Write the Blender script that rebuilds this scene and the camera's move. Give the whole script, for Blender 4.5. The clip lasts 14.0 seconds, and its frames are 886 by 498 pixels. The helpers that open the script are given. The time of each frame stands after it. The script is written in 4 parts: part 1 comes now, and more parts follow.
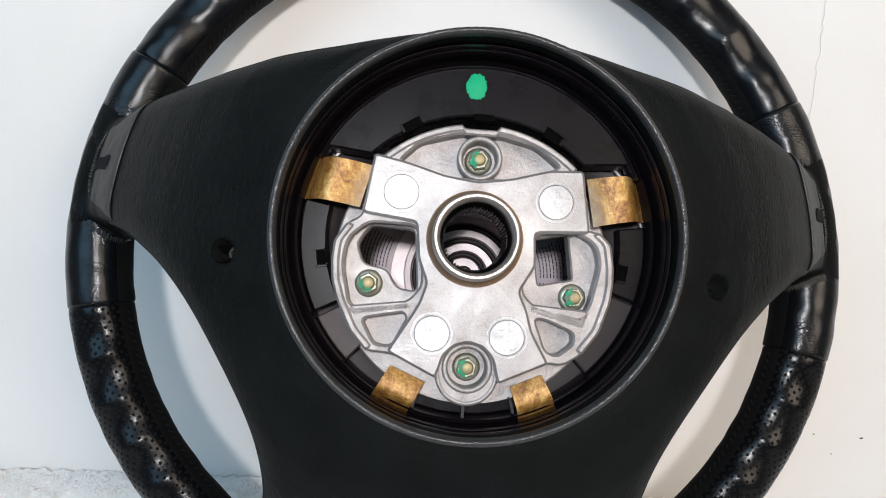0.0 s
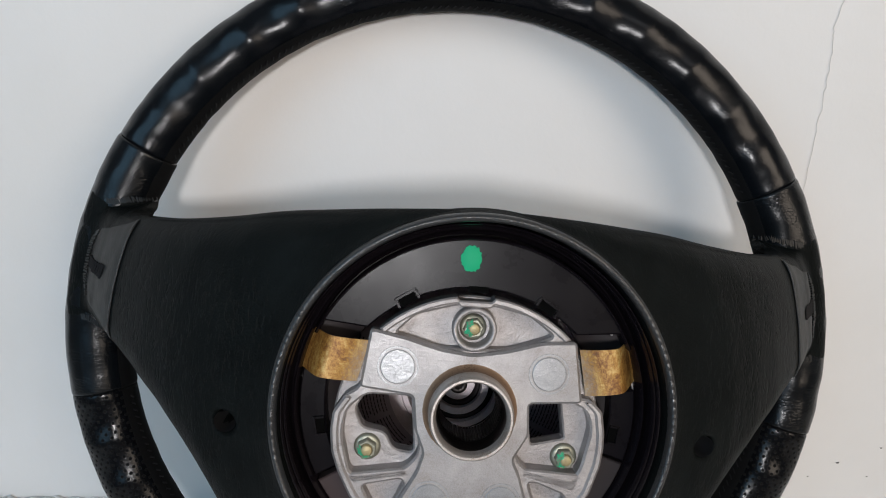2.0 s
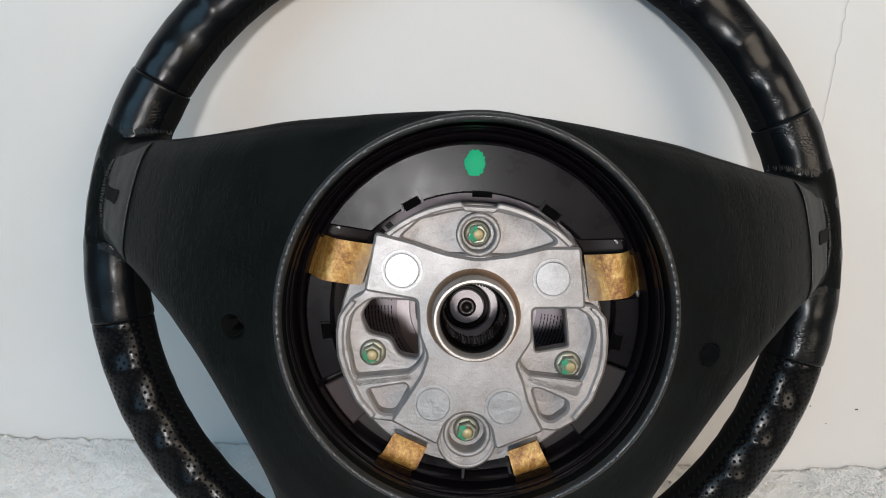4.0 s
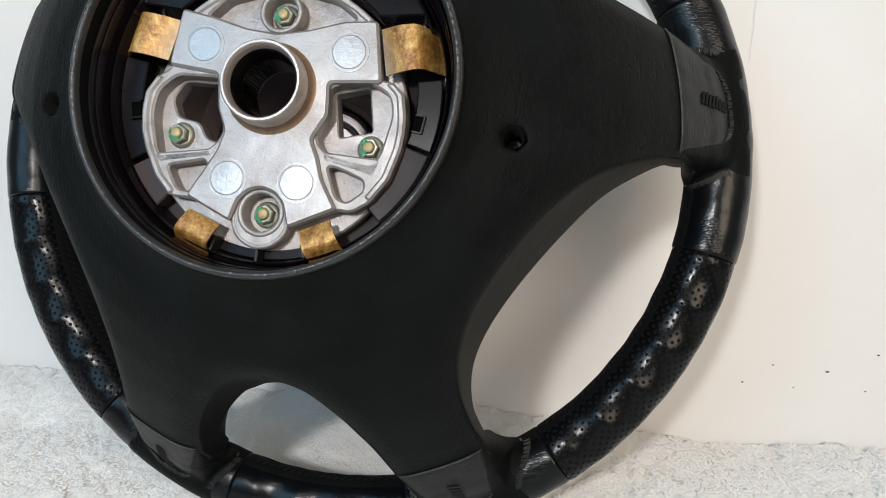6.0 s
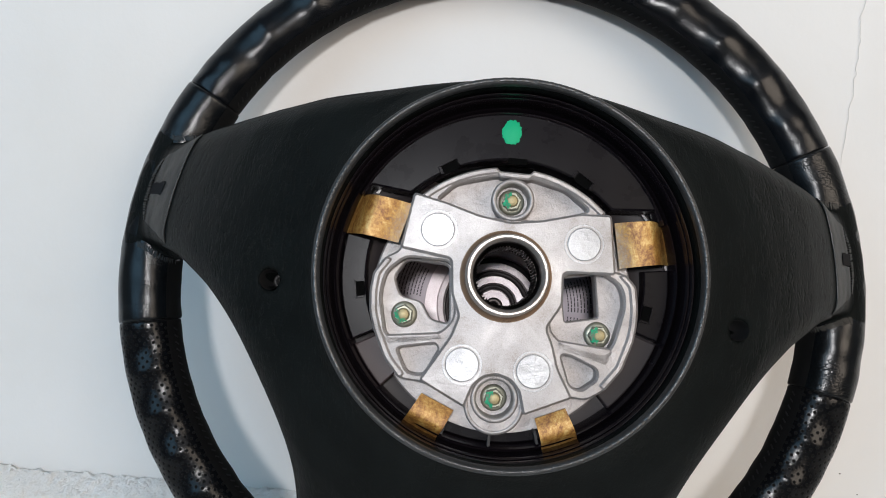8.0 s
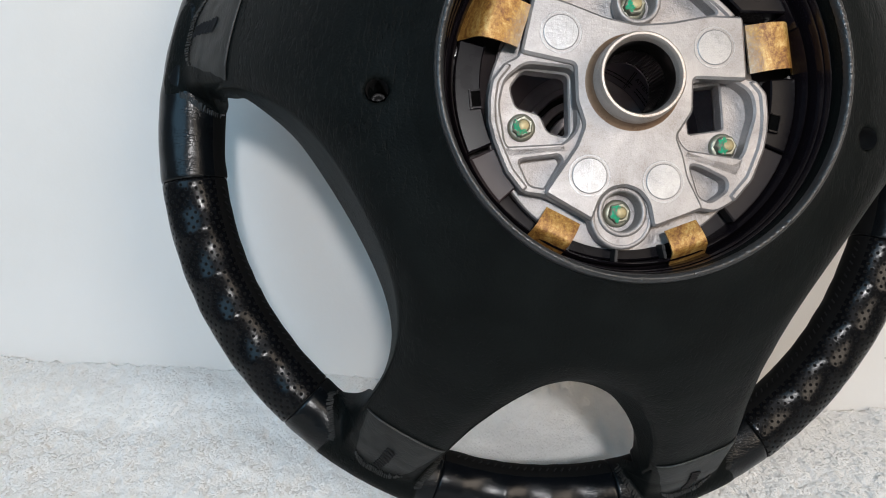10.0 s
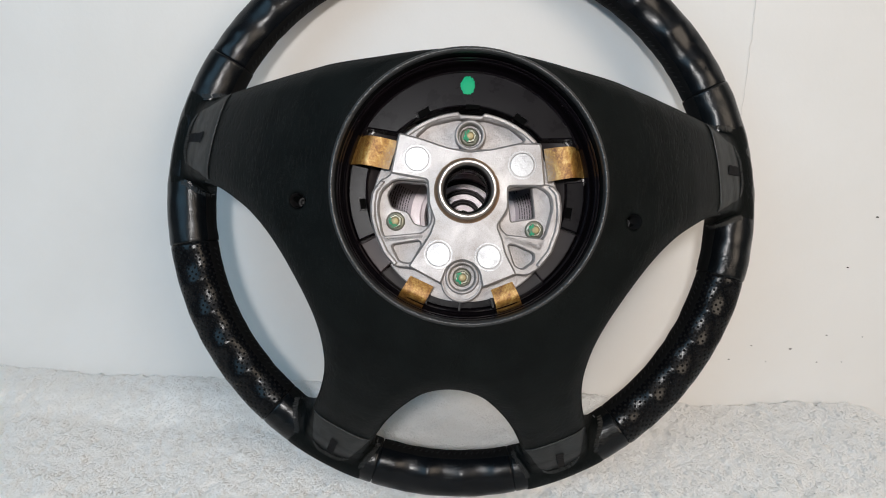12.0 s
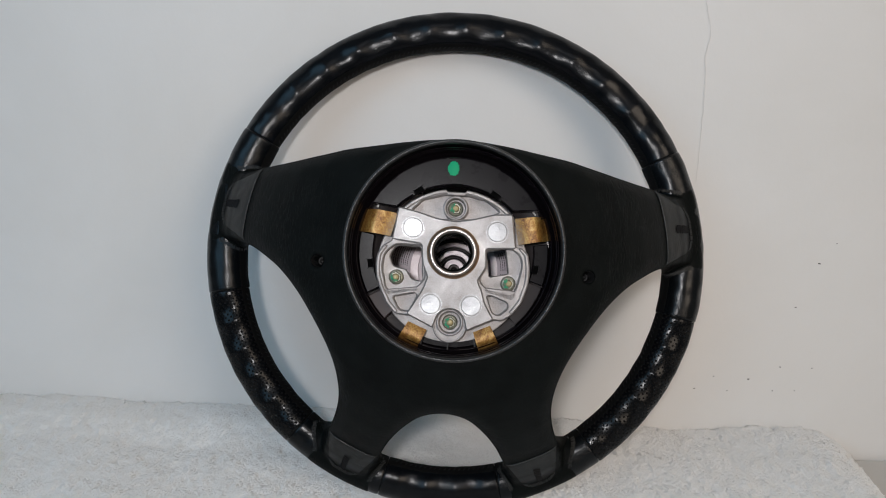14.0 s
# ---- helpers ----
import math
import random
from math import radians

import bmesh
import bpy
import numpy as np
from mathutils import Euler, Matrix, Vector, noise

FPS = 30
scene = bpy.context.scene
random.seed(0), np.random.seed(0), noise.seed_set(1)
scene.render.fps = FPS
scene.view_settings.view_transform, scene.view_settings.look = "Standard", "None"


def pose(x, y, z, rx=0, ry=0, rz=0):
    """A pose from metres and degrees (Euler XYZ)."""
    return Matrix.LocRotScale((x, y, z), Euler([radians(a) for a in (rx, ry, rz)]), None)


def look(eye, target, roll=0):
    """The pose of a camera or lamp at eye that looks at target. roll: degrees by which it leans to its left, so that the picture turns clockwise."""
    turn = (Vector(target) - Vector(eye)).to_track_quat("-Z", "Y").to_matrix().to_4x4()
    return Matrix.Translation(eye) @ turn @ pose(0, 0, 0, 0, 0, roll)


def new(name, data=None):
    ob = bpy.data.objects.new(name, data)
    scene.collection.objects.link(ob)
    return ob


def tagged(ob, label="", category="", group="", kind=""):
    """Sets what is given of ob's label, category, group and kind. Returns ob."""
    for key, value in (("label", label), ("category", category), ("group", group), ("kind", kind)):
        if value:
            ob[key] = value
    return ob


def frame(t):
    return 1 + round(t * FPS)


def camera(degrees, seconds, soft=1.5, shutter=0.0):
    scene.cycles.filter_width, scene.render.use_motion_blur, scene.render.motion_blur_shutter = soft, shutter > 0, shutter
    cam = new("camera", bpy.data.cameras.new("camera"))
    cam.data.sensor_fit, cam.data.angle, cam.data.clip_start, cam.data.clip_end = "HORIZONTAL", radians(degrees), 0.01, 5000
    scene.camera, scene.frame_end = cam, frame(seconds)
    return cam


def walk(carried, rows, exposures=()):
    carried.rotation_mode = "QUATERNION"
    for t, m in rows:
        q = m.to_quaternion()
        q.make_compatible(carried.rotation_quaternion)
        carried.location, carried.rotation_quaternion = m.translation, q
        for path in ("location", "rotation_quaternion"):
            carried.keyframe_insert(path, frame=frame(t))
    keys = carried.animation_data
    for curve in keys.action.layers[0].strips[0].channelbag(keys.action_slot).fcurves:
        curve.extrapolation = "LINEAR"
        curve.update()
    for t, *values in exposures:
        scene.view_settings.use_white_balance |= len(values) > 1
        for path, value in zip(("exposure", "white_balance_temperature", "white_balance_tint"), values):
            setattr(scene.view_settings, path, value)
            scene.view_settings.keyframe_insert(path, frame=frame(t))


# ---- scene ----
cam = camera(63.0, 14.0, soft=1.0)
PATH = [
    (0, pose(-0.0022, -0.2433, 0.2873, 75.76, -1.54, -0.24)),
    (0.5, pose(-0.0000, -0.2418, 0.3041, 73.88, -1.64, -0.12)),
    (1, pose(-0.0005, -0.2423, 0.3322, 72.48, -1.48, -0.21)),
    (1.5, pose(0.0022, -0.2388, 0.3533, 71.48, -1.21, -0.38)),
    (2, pose(-0.0046, -0.2163, 0.3785, 67.82, -1.34, -0.79)),
    (2.2, pose(-0.0076, -0.1996, 0.3917, 65.93, -1.20, -1.11)),
    (4.3, pose(0.0093, -0.2418, 0.3299, 67.12, 0.14, 1.84)),
    (4.5, pose(0.0195, -0.2500, 0.3078, 67.92, 0.83, 2.73)),
    (5, pose(0.0595, -0.2530, 0.2686, 70.29, 1.07, 5.84)),
    (5.5, pose(0.0949, -0.2575, 0.2387, 71.20, -0.85, 8.85)),
    (6, pose(0.1097, -0.2527, 0.2416, 75.02, -0.34, 8.39)),
    (6.5, pose(0.1022, -0.2543, 0.2594, 79.60, -1.16, 6.99)),
    (7, pose(0.0809, -0.2585, 0.2794, 79.66, -1.11, 6.74)),
    (7.5, pose(0.0404, -0.2581, 0.2951, 78.78, -0.77, 4.96)),
    (8, pose(-0.0029, -0.2559, 0.2974, 76.98, -2.79, 2.68)),
    (8.5, pose(-0.0480, -0.2515, 0.2836, 73.62, -4.61, 0.10)),
    (9, pose(-0.0747, -0.2499, 0.2630, 72.95, -3.67, -1.15)),
    (9.2, pose(-0.0830, -0.2488, 0.2454, 73.80, -3.76, -2.25)),
    (11.3, pose(-0.0075, -0.2944, 0.2585, 70.13, -0.95, -0.08)),
    (11.5, pose(-0.0054, -0.3087, 0.2769, 70.39, -1.06, -0.03)),
    (12, pose(0.0052, -0.3597, 0.3144, 72.06, -0.63, 1.12)),
    (12.5, pose(0.0121, -0.3994, 0.3391, 72.79, 0.05, 2.38)),
    (13, pose(0.0175, -0.4284, 0.3498, 73.16, 0.67, 1.86)),
    (13.5, pose(0.0202, -0.4378, 0.3520, 74.13, 0.36, 2.05)),
    (14, pose(0.0201, -0.4406, 0.3561, 74.23, -0.16, 2.04)),
]
walk(cam, PATH, exposures=[(0, 0.10, 6320, 13), (1.0, -0.12, 6320, 13), (2.0, -0.33, 6320, 13), (4.3, -0.2, 6400, 11), (5.0, -0.06, 6400, 10), (6.0, 0.06, 6430, 11), (7.2, -0.06, 6300, 13), (8.2, -0.12, 6270, 12), (9.2, -0.06, 6280, 12), (11.3, -0.03, 6420, 12), (12.0, -0.2, 6420, 12), (12.5, -0.42, 6400, 13), (14, -0.66, 6350, 13)])

# ---- world and light ----
world = bpy.data.worlds.new("room_air")
world.use_nodes = True
scene.world = world
world.node_tree.nodes["Background"].inputs[0].default_value = (0.80, 0.86, 1.0, 1)
world.node_tree.nodes["Background"].inputs[1].default_value = 0.10


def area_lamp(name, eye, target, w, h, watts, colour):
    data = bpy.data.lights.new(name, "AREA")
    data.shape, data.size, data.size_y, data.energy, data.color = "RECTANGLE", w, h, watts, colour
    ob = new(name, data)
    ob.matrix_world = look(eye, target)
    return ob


area_lamp("window_light", (-1.10, -1.35, 1.10), (-0.10, 0.15, 0.2), 1.30, 1.20, 14.6, (0.39, 0.73, 1.0))
area_lamp("wall_light", (1.10, -1.35, 0.95), (0.0, 0.15, 0.2), 1.0, 1.0, 19.8, (1.0, 0.85, 0.68))
# fixed stand-in for the phone's torch, which would travel with the camera
area_lamp("torch_stand_in", (-0.03, -0.60, 0.455), (0.0, 0.15, 0.24), 0.05, 0.05, 3.25, (1.0, 0.98, 0.95))
# unseen fill from overhead, added to brighten the towel
area_lamp("overhead_fill", (0.30, -1.35, 1.96), (0.15, -0.30, 0.0), 0.9, 0.9, 4, (0.98, 0.98, 1.0))


# ---- materials ----
def material(name, colour, rough=0.5, metal=0.0, spec=0.5):
    m = bpy.data.materials.new(name)
    m.use_nodes = True
    b = m.node_tree.nodes["Principled BSDF"]
    b.inputs["Base Color"].default_value = (*colour, 1)
    b.inputs["Roughness"].default_value = rough
    b.inputs["Metallic"].default_value = metal
    b.inputs["Specular IOR Level"].default_value = spec
    return m, m.node_tree, b


def coords(nt, kind="Object", scale=(1, 1, 1)):
    c = nt.nodes.new("ShaderNodeTexCoord")
    mp = nt.nodes.new("ShaderNodeMapping")
    mp.inputs["Scale"].default_value = scale
    nt.links.new(c.outputs[kind], mp.inputs[0])
    return mp.outputs[0]


def noise_tex(nt, vec, scale, detail=4, rough=0.55, distort=0.0):
    n = nt.nodes.new("ShaderNodeTexNoise")
    n.inputs["Scale"].default_value, n.inputs["Detail"].default_value = scale, detail
    n.inputs["Roughness"].default_value, n.inputs["Distortion"].default_value = rough, distort
    nt.links.new(vec, n.inputs["Vector"])
    return n.outputs["Fac"]


def voronoi(nt, vec, scale, feature="F1"):
    n = nt.nodes.new("ShaderNodeTexVoronoi")
    n.feature = feature
    n.inputs["Scale"].default_value = scale
    nt.links.new(vec, n.inputs["Vector"])
    return n.outputs["Distance"]


def ramp(nt, fac, stops):
    r = nt.nodes.new("ShaderNodeValToRGB")
    e = r.color_ramp.elements
    while len(e) < len(stops):
        e.new(0.5)
    for el, (p, c) in zip(e, stops):
        el.position = p
        el.color = (*c, 1) if isinstance(c, tuple) else (c, c, c, 1)
    nt.links.new(fac, r.inputs[0])
    return r.outputs[0]


def maths(nt, op, a, b=None, c=None):
    n = nt.nodes.new("ShaderNodeMath")
    n.operation = op
    for i, v in enumerate((a, b, c)):
        if v is None:
            continue
        if isinstance(v, (int, float)):
            n.inputs[i].default_value = v
        else:
            nt.links.new(v, n.inputs[i])
    return n.outputs[0]


def bump(nt, b, height, dist, strength=1.0, before=None):
    n = nt.nodes.new("ShaderNodeBump")
    n.inputs["Distance"].default_value, n.inputs["Strength"].default_value = dist, strength
    nt.links.new(height, n.inputs["Height"])
    if before is not None:
        nt.links.new(before, n.inputs["Normal"])
    nt.links.new(n.outputs[0], b.inputs["Normal"])
    return n.outputs[0]


def creases(nt, vec, scale, warp=0.0022):
    """A net of fine creases: 0 in a crease, 1 on the skin between."""
    n = nt.nodes.new("ShaderNodeTexNoise")
    n.inputs["Scale"].default_value, n.inputs["Detail"].default_value = scale * 0.35, 3
    nt.links.new(vec, n.inputs["Vector"])
    mad = nt.nodes.new("ShaderNodeVectorMath")
    mad.operation = "MULTIPLY_ADD"
    mad.inputs[1].default_value = (warp, warp, warp)
    nt.links.new(n.outputs["Color"], mad.inputs[0])
    nt.links.new(vec, mad.inputs[2])
    return ramp(nt, voronoi(nt, mad.outputs[0], scale, "DISTANCE_TO_EDGE"), [(0.0, 0.0), (0.10, 0.75), (0.30, 1.0)])


def leather(name, colour, rough, grain=0.00012, wrinkle=0.0006, scale=1.0, uneven=0.12, spec=0.4, stretch=(1.0, 1.0, 1.7), creased=0.0):
    m, nt, b = material(name, colour, rough, 0, spec)
    v = coords(nt)
    vs = coords(nt, scale=stretch)
    cells = voronoi(nt, v, 1500 * scale)
    n1 = bump(nt, b, cells, grain, 0.8)
    patchy = ramp(nt, noise_tex(nt, v, 75, 3, 0.6), [(0.42, 0.0), (0.66, 1.0)])
    net = maths(nt, "MULTIPLY", creases(nt, vs, 300 * scale), patchy)
    folds = maths(nt, "MULTIPLY_ADD", noise_tex(nt, vs, 190 * scale, 3, 0.6, 1.0), 0.8, net)
    n2 = bump(nt, b, folds, wrinkle, 0.6, n1)
    if creased:
        # short wavering creases, strongest towards the spokes
        sep = nt.nodes.new("ShaderNodeSeparateXYZ")
        nt.links.new(v, sep.inputs[0])
        reach = ramp(nt, maths(nt, "ABSOLUTE", sep.outputs[0]), [(0.060, 0.25), (0.120, 1.0)])
        where = maths(nt, "MULTIPLY", reach, ramp(nt, noise_tex(nt, v, 32, 3, 0.6), [(0.38, 0.0), (0.58, 1.0)]))
        line = ramp(nt, noise_tex(nt, coords(nt, scale=(640, 300, 210)), 1.0, 3, 0.55, 0.7), [(0.52, 0.0), (0.66, 1.0)])
        bump(nt, b, maths(nt, "SUBTRACT", 1.0, maths(nt, "MULTIPLY", line, where)), creased, 0.8, n2)
    big = noise_tex(nt, v, 28, 4, 0.6)
    r = maths(nt, "MULTIPLY_ADD", big, uneven * 2, rough - uneven)
    nt.links.new(r, b.inputs["Roughness"])
    col = ramp(nt, noise_tex(nt, v, 55, 5), [(0.3, tuple(c * 0.75 for c in colour)), (0.75, tuple(c * 1.35 for c in colour))])
    nt.links.new(col, b.inputs["Base Color"])
    return m


LEATHER = leather("glossy_leather", (0.0028, 0.0036, 0.0048), 0.235, 0.00001, 0.00009, 1.4, 0.06, 0.26)
SIDE = leather("wrinkled_leather", (0.0030, 0.0040, 0.0050), 0.25, 0.00001, 0.00015, 1.0, 0.06, 0.28, (1.0, 1.0, 2.2))
VINYL = leather("cover_vinyl", (0.0040, 0.0051, 0.0050), 0.50, 0.00011, 0.00014, 0.75, 0.05, 0.055, (1.0, 1.0, 0.30), 0.00065)
CUFF = leather("cuff_leather", (0.0062, 0.0074, 0.0076), 0.46, 0.00003, 0.00016, 1.2, 0.08, 0.15, (1.0, 1.0, 0.3))
COLLAR = leather("worn_collar_edge", (0.015, 0.016, 0.017), 0.32, 0.00004, 0.00020, 1.6, 0.08, 0.55)
STITCH = material("dark_grey_thread", (0.0095, 0.0105, 0.0105), 0.45, 0, 0.3)[0]


def perforated():
    m, nt, b = material("perforated_leather", (0.0035, 0.0037, 0.0045), 0.24, 0, 0.20)
    uv = coords(nt, "UV")
    sep = nt.nodes.new("ShaderNodeSeparateXYZ")
    nt.links.new(uv, sep.inputs[0])
    hole = None
    for shift in (0.0, 0.5):
        u = maths(nt, "SUBTRACT", maths(nt, "FRACT", maths(nt, "ADD", sep.outputs[0], shift)), 0.5)
        w = maths(nt, "SUBTRACT", maths(nt, "FRACT", maths(nt, "ADD", sep.outputs[1], shift)), 0.5)
        d = maths(nt, "SQRT", maths(nt, "ADD", maths(nt, "MULTIPLY", u, u), maths(nt, "MULTIPLY", w, w)))
        hole = d if hole is None else maths(nt, "MINIMUM", hole, d)
    mask = ramp(nt, hole, [(0.13, 0.0), (0.20, 1.0)])
    v = coords(nt)
    net = creases(nt, v, 560)
    h = maths(nt, "MULTIPLY_ADD", net, 0.30, maths(nt, "MULTIPLY", mask, 0.45))
    bump(nt, b, h, 0.00011, 0.55)
    mix = nt.nodes.new("ShaderNodeMix")
    mix.data_type = "RGBA"
    nt.links.new(mask, mix.inputs["Factor"])
    mix.inputs["A"].default_value, mix.inputs["B"].default_value = (0.001, 0.001, 0.001, 1), (0.0030, 0.0034, 0.0042, 1)
    nt.links.new(mix.outputs["Result"], b.inputs["Base Color"])
    nt.links.new(maths(nt, "MULTIPLY_ADD", mask, -0.70, maths(nt, "MULTIPLY_ADD", noise_tex(nt, v, 40), 0.16, 0.82)), b.inputs["Roughness"])
    return m


PERF = perforated()
THREAD = material("black_thread", (0.006, 0.006, 0.007), 0.6, 0, 0.25)[0]
SEAM = material("dull_seam_leather", (0.0035, 0.0037, 0.0040), 0.75, 0, 0.12)[0]
# near-black colour that paints the shade of the snap pockets
POCKET_SHADE = material("painted_pocket_shade", (0.0012, 0.0012, 0.0012), 0.9, 0, 0.05)[0]


def plastic(name, colour, rough, spec=0.5):
    m, nt, b = material(name, colour, rough, 0, spec)
    v = coords(nt)
    nt.links.new(maths(nt, "MULTIPLY_ADD", noise_tex(nt, v, 60, 5, 0.65), 0.25, rough - 0.12), b.inputs["Roughness"])
    bump(nt, b, noise_tex(nt, v, 500, 3), 0.00004, 0.3)
    return m


GLOSS = plastic("black_gloss_plastic", (0.006, 0.0045, 0.006), 0.22)
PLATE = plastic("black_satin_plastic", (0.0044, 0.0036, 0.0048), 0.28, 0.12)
DARK = plastic("black_dull_plastic", (0.003, 0.003, 0.0035), 0.6)


def metal(name, colour, rough, cast=0.0, scratch=0.0, pure=1.0, tarnish=None):
    m, nt, b = material(name, colour, rough, pure)
    v = coords(nt)
    g = noise_tex(nt, v, 420, 5, 0.7)
    h = bump(nt, b, g, 0.0002 + cast, 0.5)
    if cast:
        h = bump(nt, b, noise_tex(nt, v, 120, 4, 0.65, 0.5), cast * 4, 0.5, h)
    if scratch:
        s = noise_tex(nt, coords(nt, scale=(60, 60, 900)), 1.0, 4, 0.7)
        h = bump(nt, b, s, scratch, 0.4, h)
        bump(nt, b, noise_tex(nt, coords(nt, scale=(500, 40, 40)), 1.0, 5, 0.75, 0.8), scratch * 1.5, 0.4, h)
    stain = noise_tex(nt, v, 75, 5, 0.65, 0.6)
    grit = noise_tex(nt, v, 2600, 2, 0.6)
    both = maths(nt, "MULTIPLY_ADD", grit, 0.40, maths(nt, "MULTIPLY", stain, 0.60))
    dirt = tarnish or tuple(c * 0.66 for c in colour)
    nt.links.new(ramp(nt, both, [(0.32, dirt), (0.45, tuple(c * 0.92 for c in colour)), (0.64, tuple(min(0.9, c * 1.15) for c in colour))]), b.inputs["Base Color"])
    nt.links.new(maths(nt, "MULTIPLY_ADD", stain, -0.30, rough + 0.16), b.inputs["Roughness"])
    return m


CAST = metal("cast_aluminium", (0.315, 0.296, 0.290), 0.50, 0.0003, 0.0, 0.58, (0.165, 0.145, 0.138))
MACHINED = metal("machined_aluminium", (0.300, 0.289, 0.287), 0.45, 0.00008, 0.00011, 0.58, (0.215, 0.188, 0.174))
PAD = metal("scuffed_pad_aluminium", (0.315, 0.320, 0.328), 0.36, 0.00008, 0.00012, 0.70)
STEEL = metal("turned_steel", (0.46, 0.42, 0.39), 0.36, 0.0, 0.0, 0.6, (0.26, 0.19, 0.13))
RUST = metal("rust_stained_steel", (0.21, 0.135, 0.085), 0.46, 0.0001, 0.00008, 0.45, (0.075, 0.042, 0.024))
SPLINE = metal("dark_spline_steel", (0.075, 0.066, 0.062), 0.36)
ZINC = metal("zinc_nut", (0.24, 0.24, 0.19), 0.42, 0.0001, 0.0, 0.6)
GILT = metal("yellow_zinc_stud", (0.34, 0.28, 0.15), 0.50, 0.0, 0.0, 0.4)
INFLATOR = metal("inflator_steel", (0.82, 0.72, 0.74), 0.40, 0.0, 0.0, 0.1, (0.66, 0.56, 0.58))
WELL = metal("pale_mauve_housing", (0.74, 0.66, 0.68), 0.5, 0.0, 0.0, 0.1, (0.60, 0.52, 0.55))
HOUSING = plastic("mauve_brown_housing", (0.022, 0.0175, 0.018), 0.5, 0.2)
MAUVE = plastic("mauve_moulded_plastic", (0.040, 0.029, 0.030), 0.42, 0.22)


def brass():
    m, nt, b = material("rusty_gold_spring_steel", (0.4, 0.25, 0.08), 0.36, 0.30)
    v = coords(nt)
    streak = noise_tex(nt, coords(nt, scale=(150, 60, 75)), 1.0, 5, 0.7, 1.2)
    speck = noise_tex(nt, v, 850, 4, 0.75)
    st = maths(nt, "MULTIPLY_ADD", speck, 0.36, maths(nt, "MULTIPLY_ADD", streak, 0.46, 0.11))
    col = ramp(nt, st, [(0.37, (0.055, 0.020, 0.008)), (0.46, (0.17, 0.070, 0.015)), (0.54, (0.33, 0.175, 0.040)), (0.65, (0.52, 0.37, 0.14))])
    sep = nt.nodes.new("ShaderNodeSeparateXYZ")
    nt.links.new(v, sep.inputs[0])
    far = maths(nt, "SQRT", maths(nt, "ADD", maths(nt, "POWER", sep.outputs[0], 2.0), maths(nt, "POWER", sep.outputs[2], 2.0)))
    worn = ramp(nt, maths(nt, "MULTIPLY_ADD", maths(nt, "SUBTRACT", speck, 0.5), 0.014, far), [(0.0405, 1.0), (0.0445, 0.0)])
    mix = nt.nodes.new("ShaderNodeMix")
    mix.data_type = "RGBA"
    nt.links.new(worn, mix.inputs["Factor"])
    nt.links.new(col, mix.inputs["A"])
    mix.inputs["B"].default_value = (0.40, 0.34, 0.26, 1)
    nt.links.new(mix.outputs["Result"], b.inputs["Base Color"])
    nt.links.new(maths(nt, "MULTIPLY_ADD", st, -0.5, 0.72), b.inputs["Roughness"])
    bump(nt, b, noise_tex(nt, v, 700, 4, 0.7), 0.0003, 0.5)
    return m


BRASS = brass()
GREEN = material("green_paint", (0.003, 0.31, 0.14), 0.6, 0, 0.25)[0]


def worn_paint():
    m, nt, b = material("worn_green_paint", (0.03, 0.34, 0.19), 0.45)
    n = noise_tex(nt, coords(nt), 520, 4, 0.65)
    nt.links.new(ramp(nt, n, [(0.42, (0.20, 0.22, 0.15)), (0.48, (0.04, 0.30, 0.15)), (0.62, (0.02, 0.40, 0.20))]), b.inputs["Base Color"])
    return m


WORN_GREEN = worn_paint()
LABEL = plastic("mauve_grey_label", (0.46, 0.40, 0.44), 0.55)
INK = material("dark_print", (0.012, 0.010, 0.013), 0.6)[0]
SPECK = material("wall_dirt", (0.05, 0.045, 0.04), 0.9)[0]
CRACK = material("crack_shadow", (0.64, 0.63, 0.61), 0.95)[0]


def wall_paint():
    m, nt, b = material("white_wall_paint", (0.78, 0.77, 0.75), 0.62, 0, 0.3)
    v = coords(nt)
    big = noise_tex(nt, v, 3.2, 5, 0.6, 0.5)
    nt.links.new(ramp(nt, big, [(0.3, (0.74, 0.725, 0.70)), (0.7, (0.80, 0.79, 0.775))]), b.inputs["Base Color"])
    n = bump(nt, b, noise_tex(nt, v, 9, 3), 0.004, 0.35)
    bump(nt, b, noise_tex(nt, v, 260, 4, 0.6), 0.0003, 0.35, n)
    return m


WALL = wall_paint()
ROOM = plastic("room_paint", (0.28, 0.275, 0.27), 0.7)
TABLE = plastic("pale_table_top", (0.55, 0.53, 0.50), 0.5)


def terry():
    m, nt, b = material("white_terry_cloth", (0.91, 0.90, 0.88), 0.95, 0, 0.1)
    v = coords(nt)
    nt.links.new(ramp(nt, noise_tex(nt, v, 38, 5, 0.65), [(0.3, (0.90, 0.89, 0.865)), (0.65, (0.95, 0.945, 0.93))]), b.inputs["Base Color"])
    b.inputs["Sheen Weight"].default_value = 0.25
    thin, mix, out = nt.nodes.new("ShaderNodeBsdfTranslucent"), nt.nodes.new("ShaderNodeMixShader"), nt.nodes["Material Output"]
    thin.inputs[0].default_value = (0.90, 0.89, 0.87, 1)
    mix.inputs[0].default_value = 0.15
    nt.links.new(b.outputs[0], mix.inputs[1])
    nt.links.new(thin.outputs[0], mix.inputs[2])
    nt.links.new(mix.outputs[0], out.inputs[0])
    bump(nt, b, noise_tex(nt, v, 420, 4, 0.7), 0.001, 0.5)
    return m


TERRY = terry()


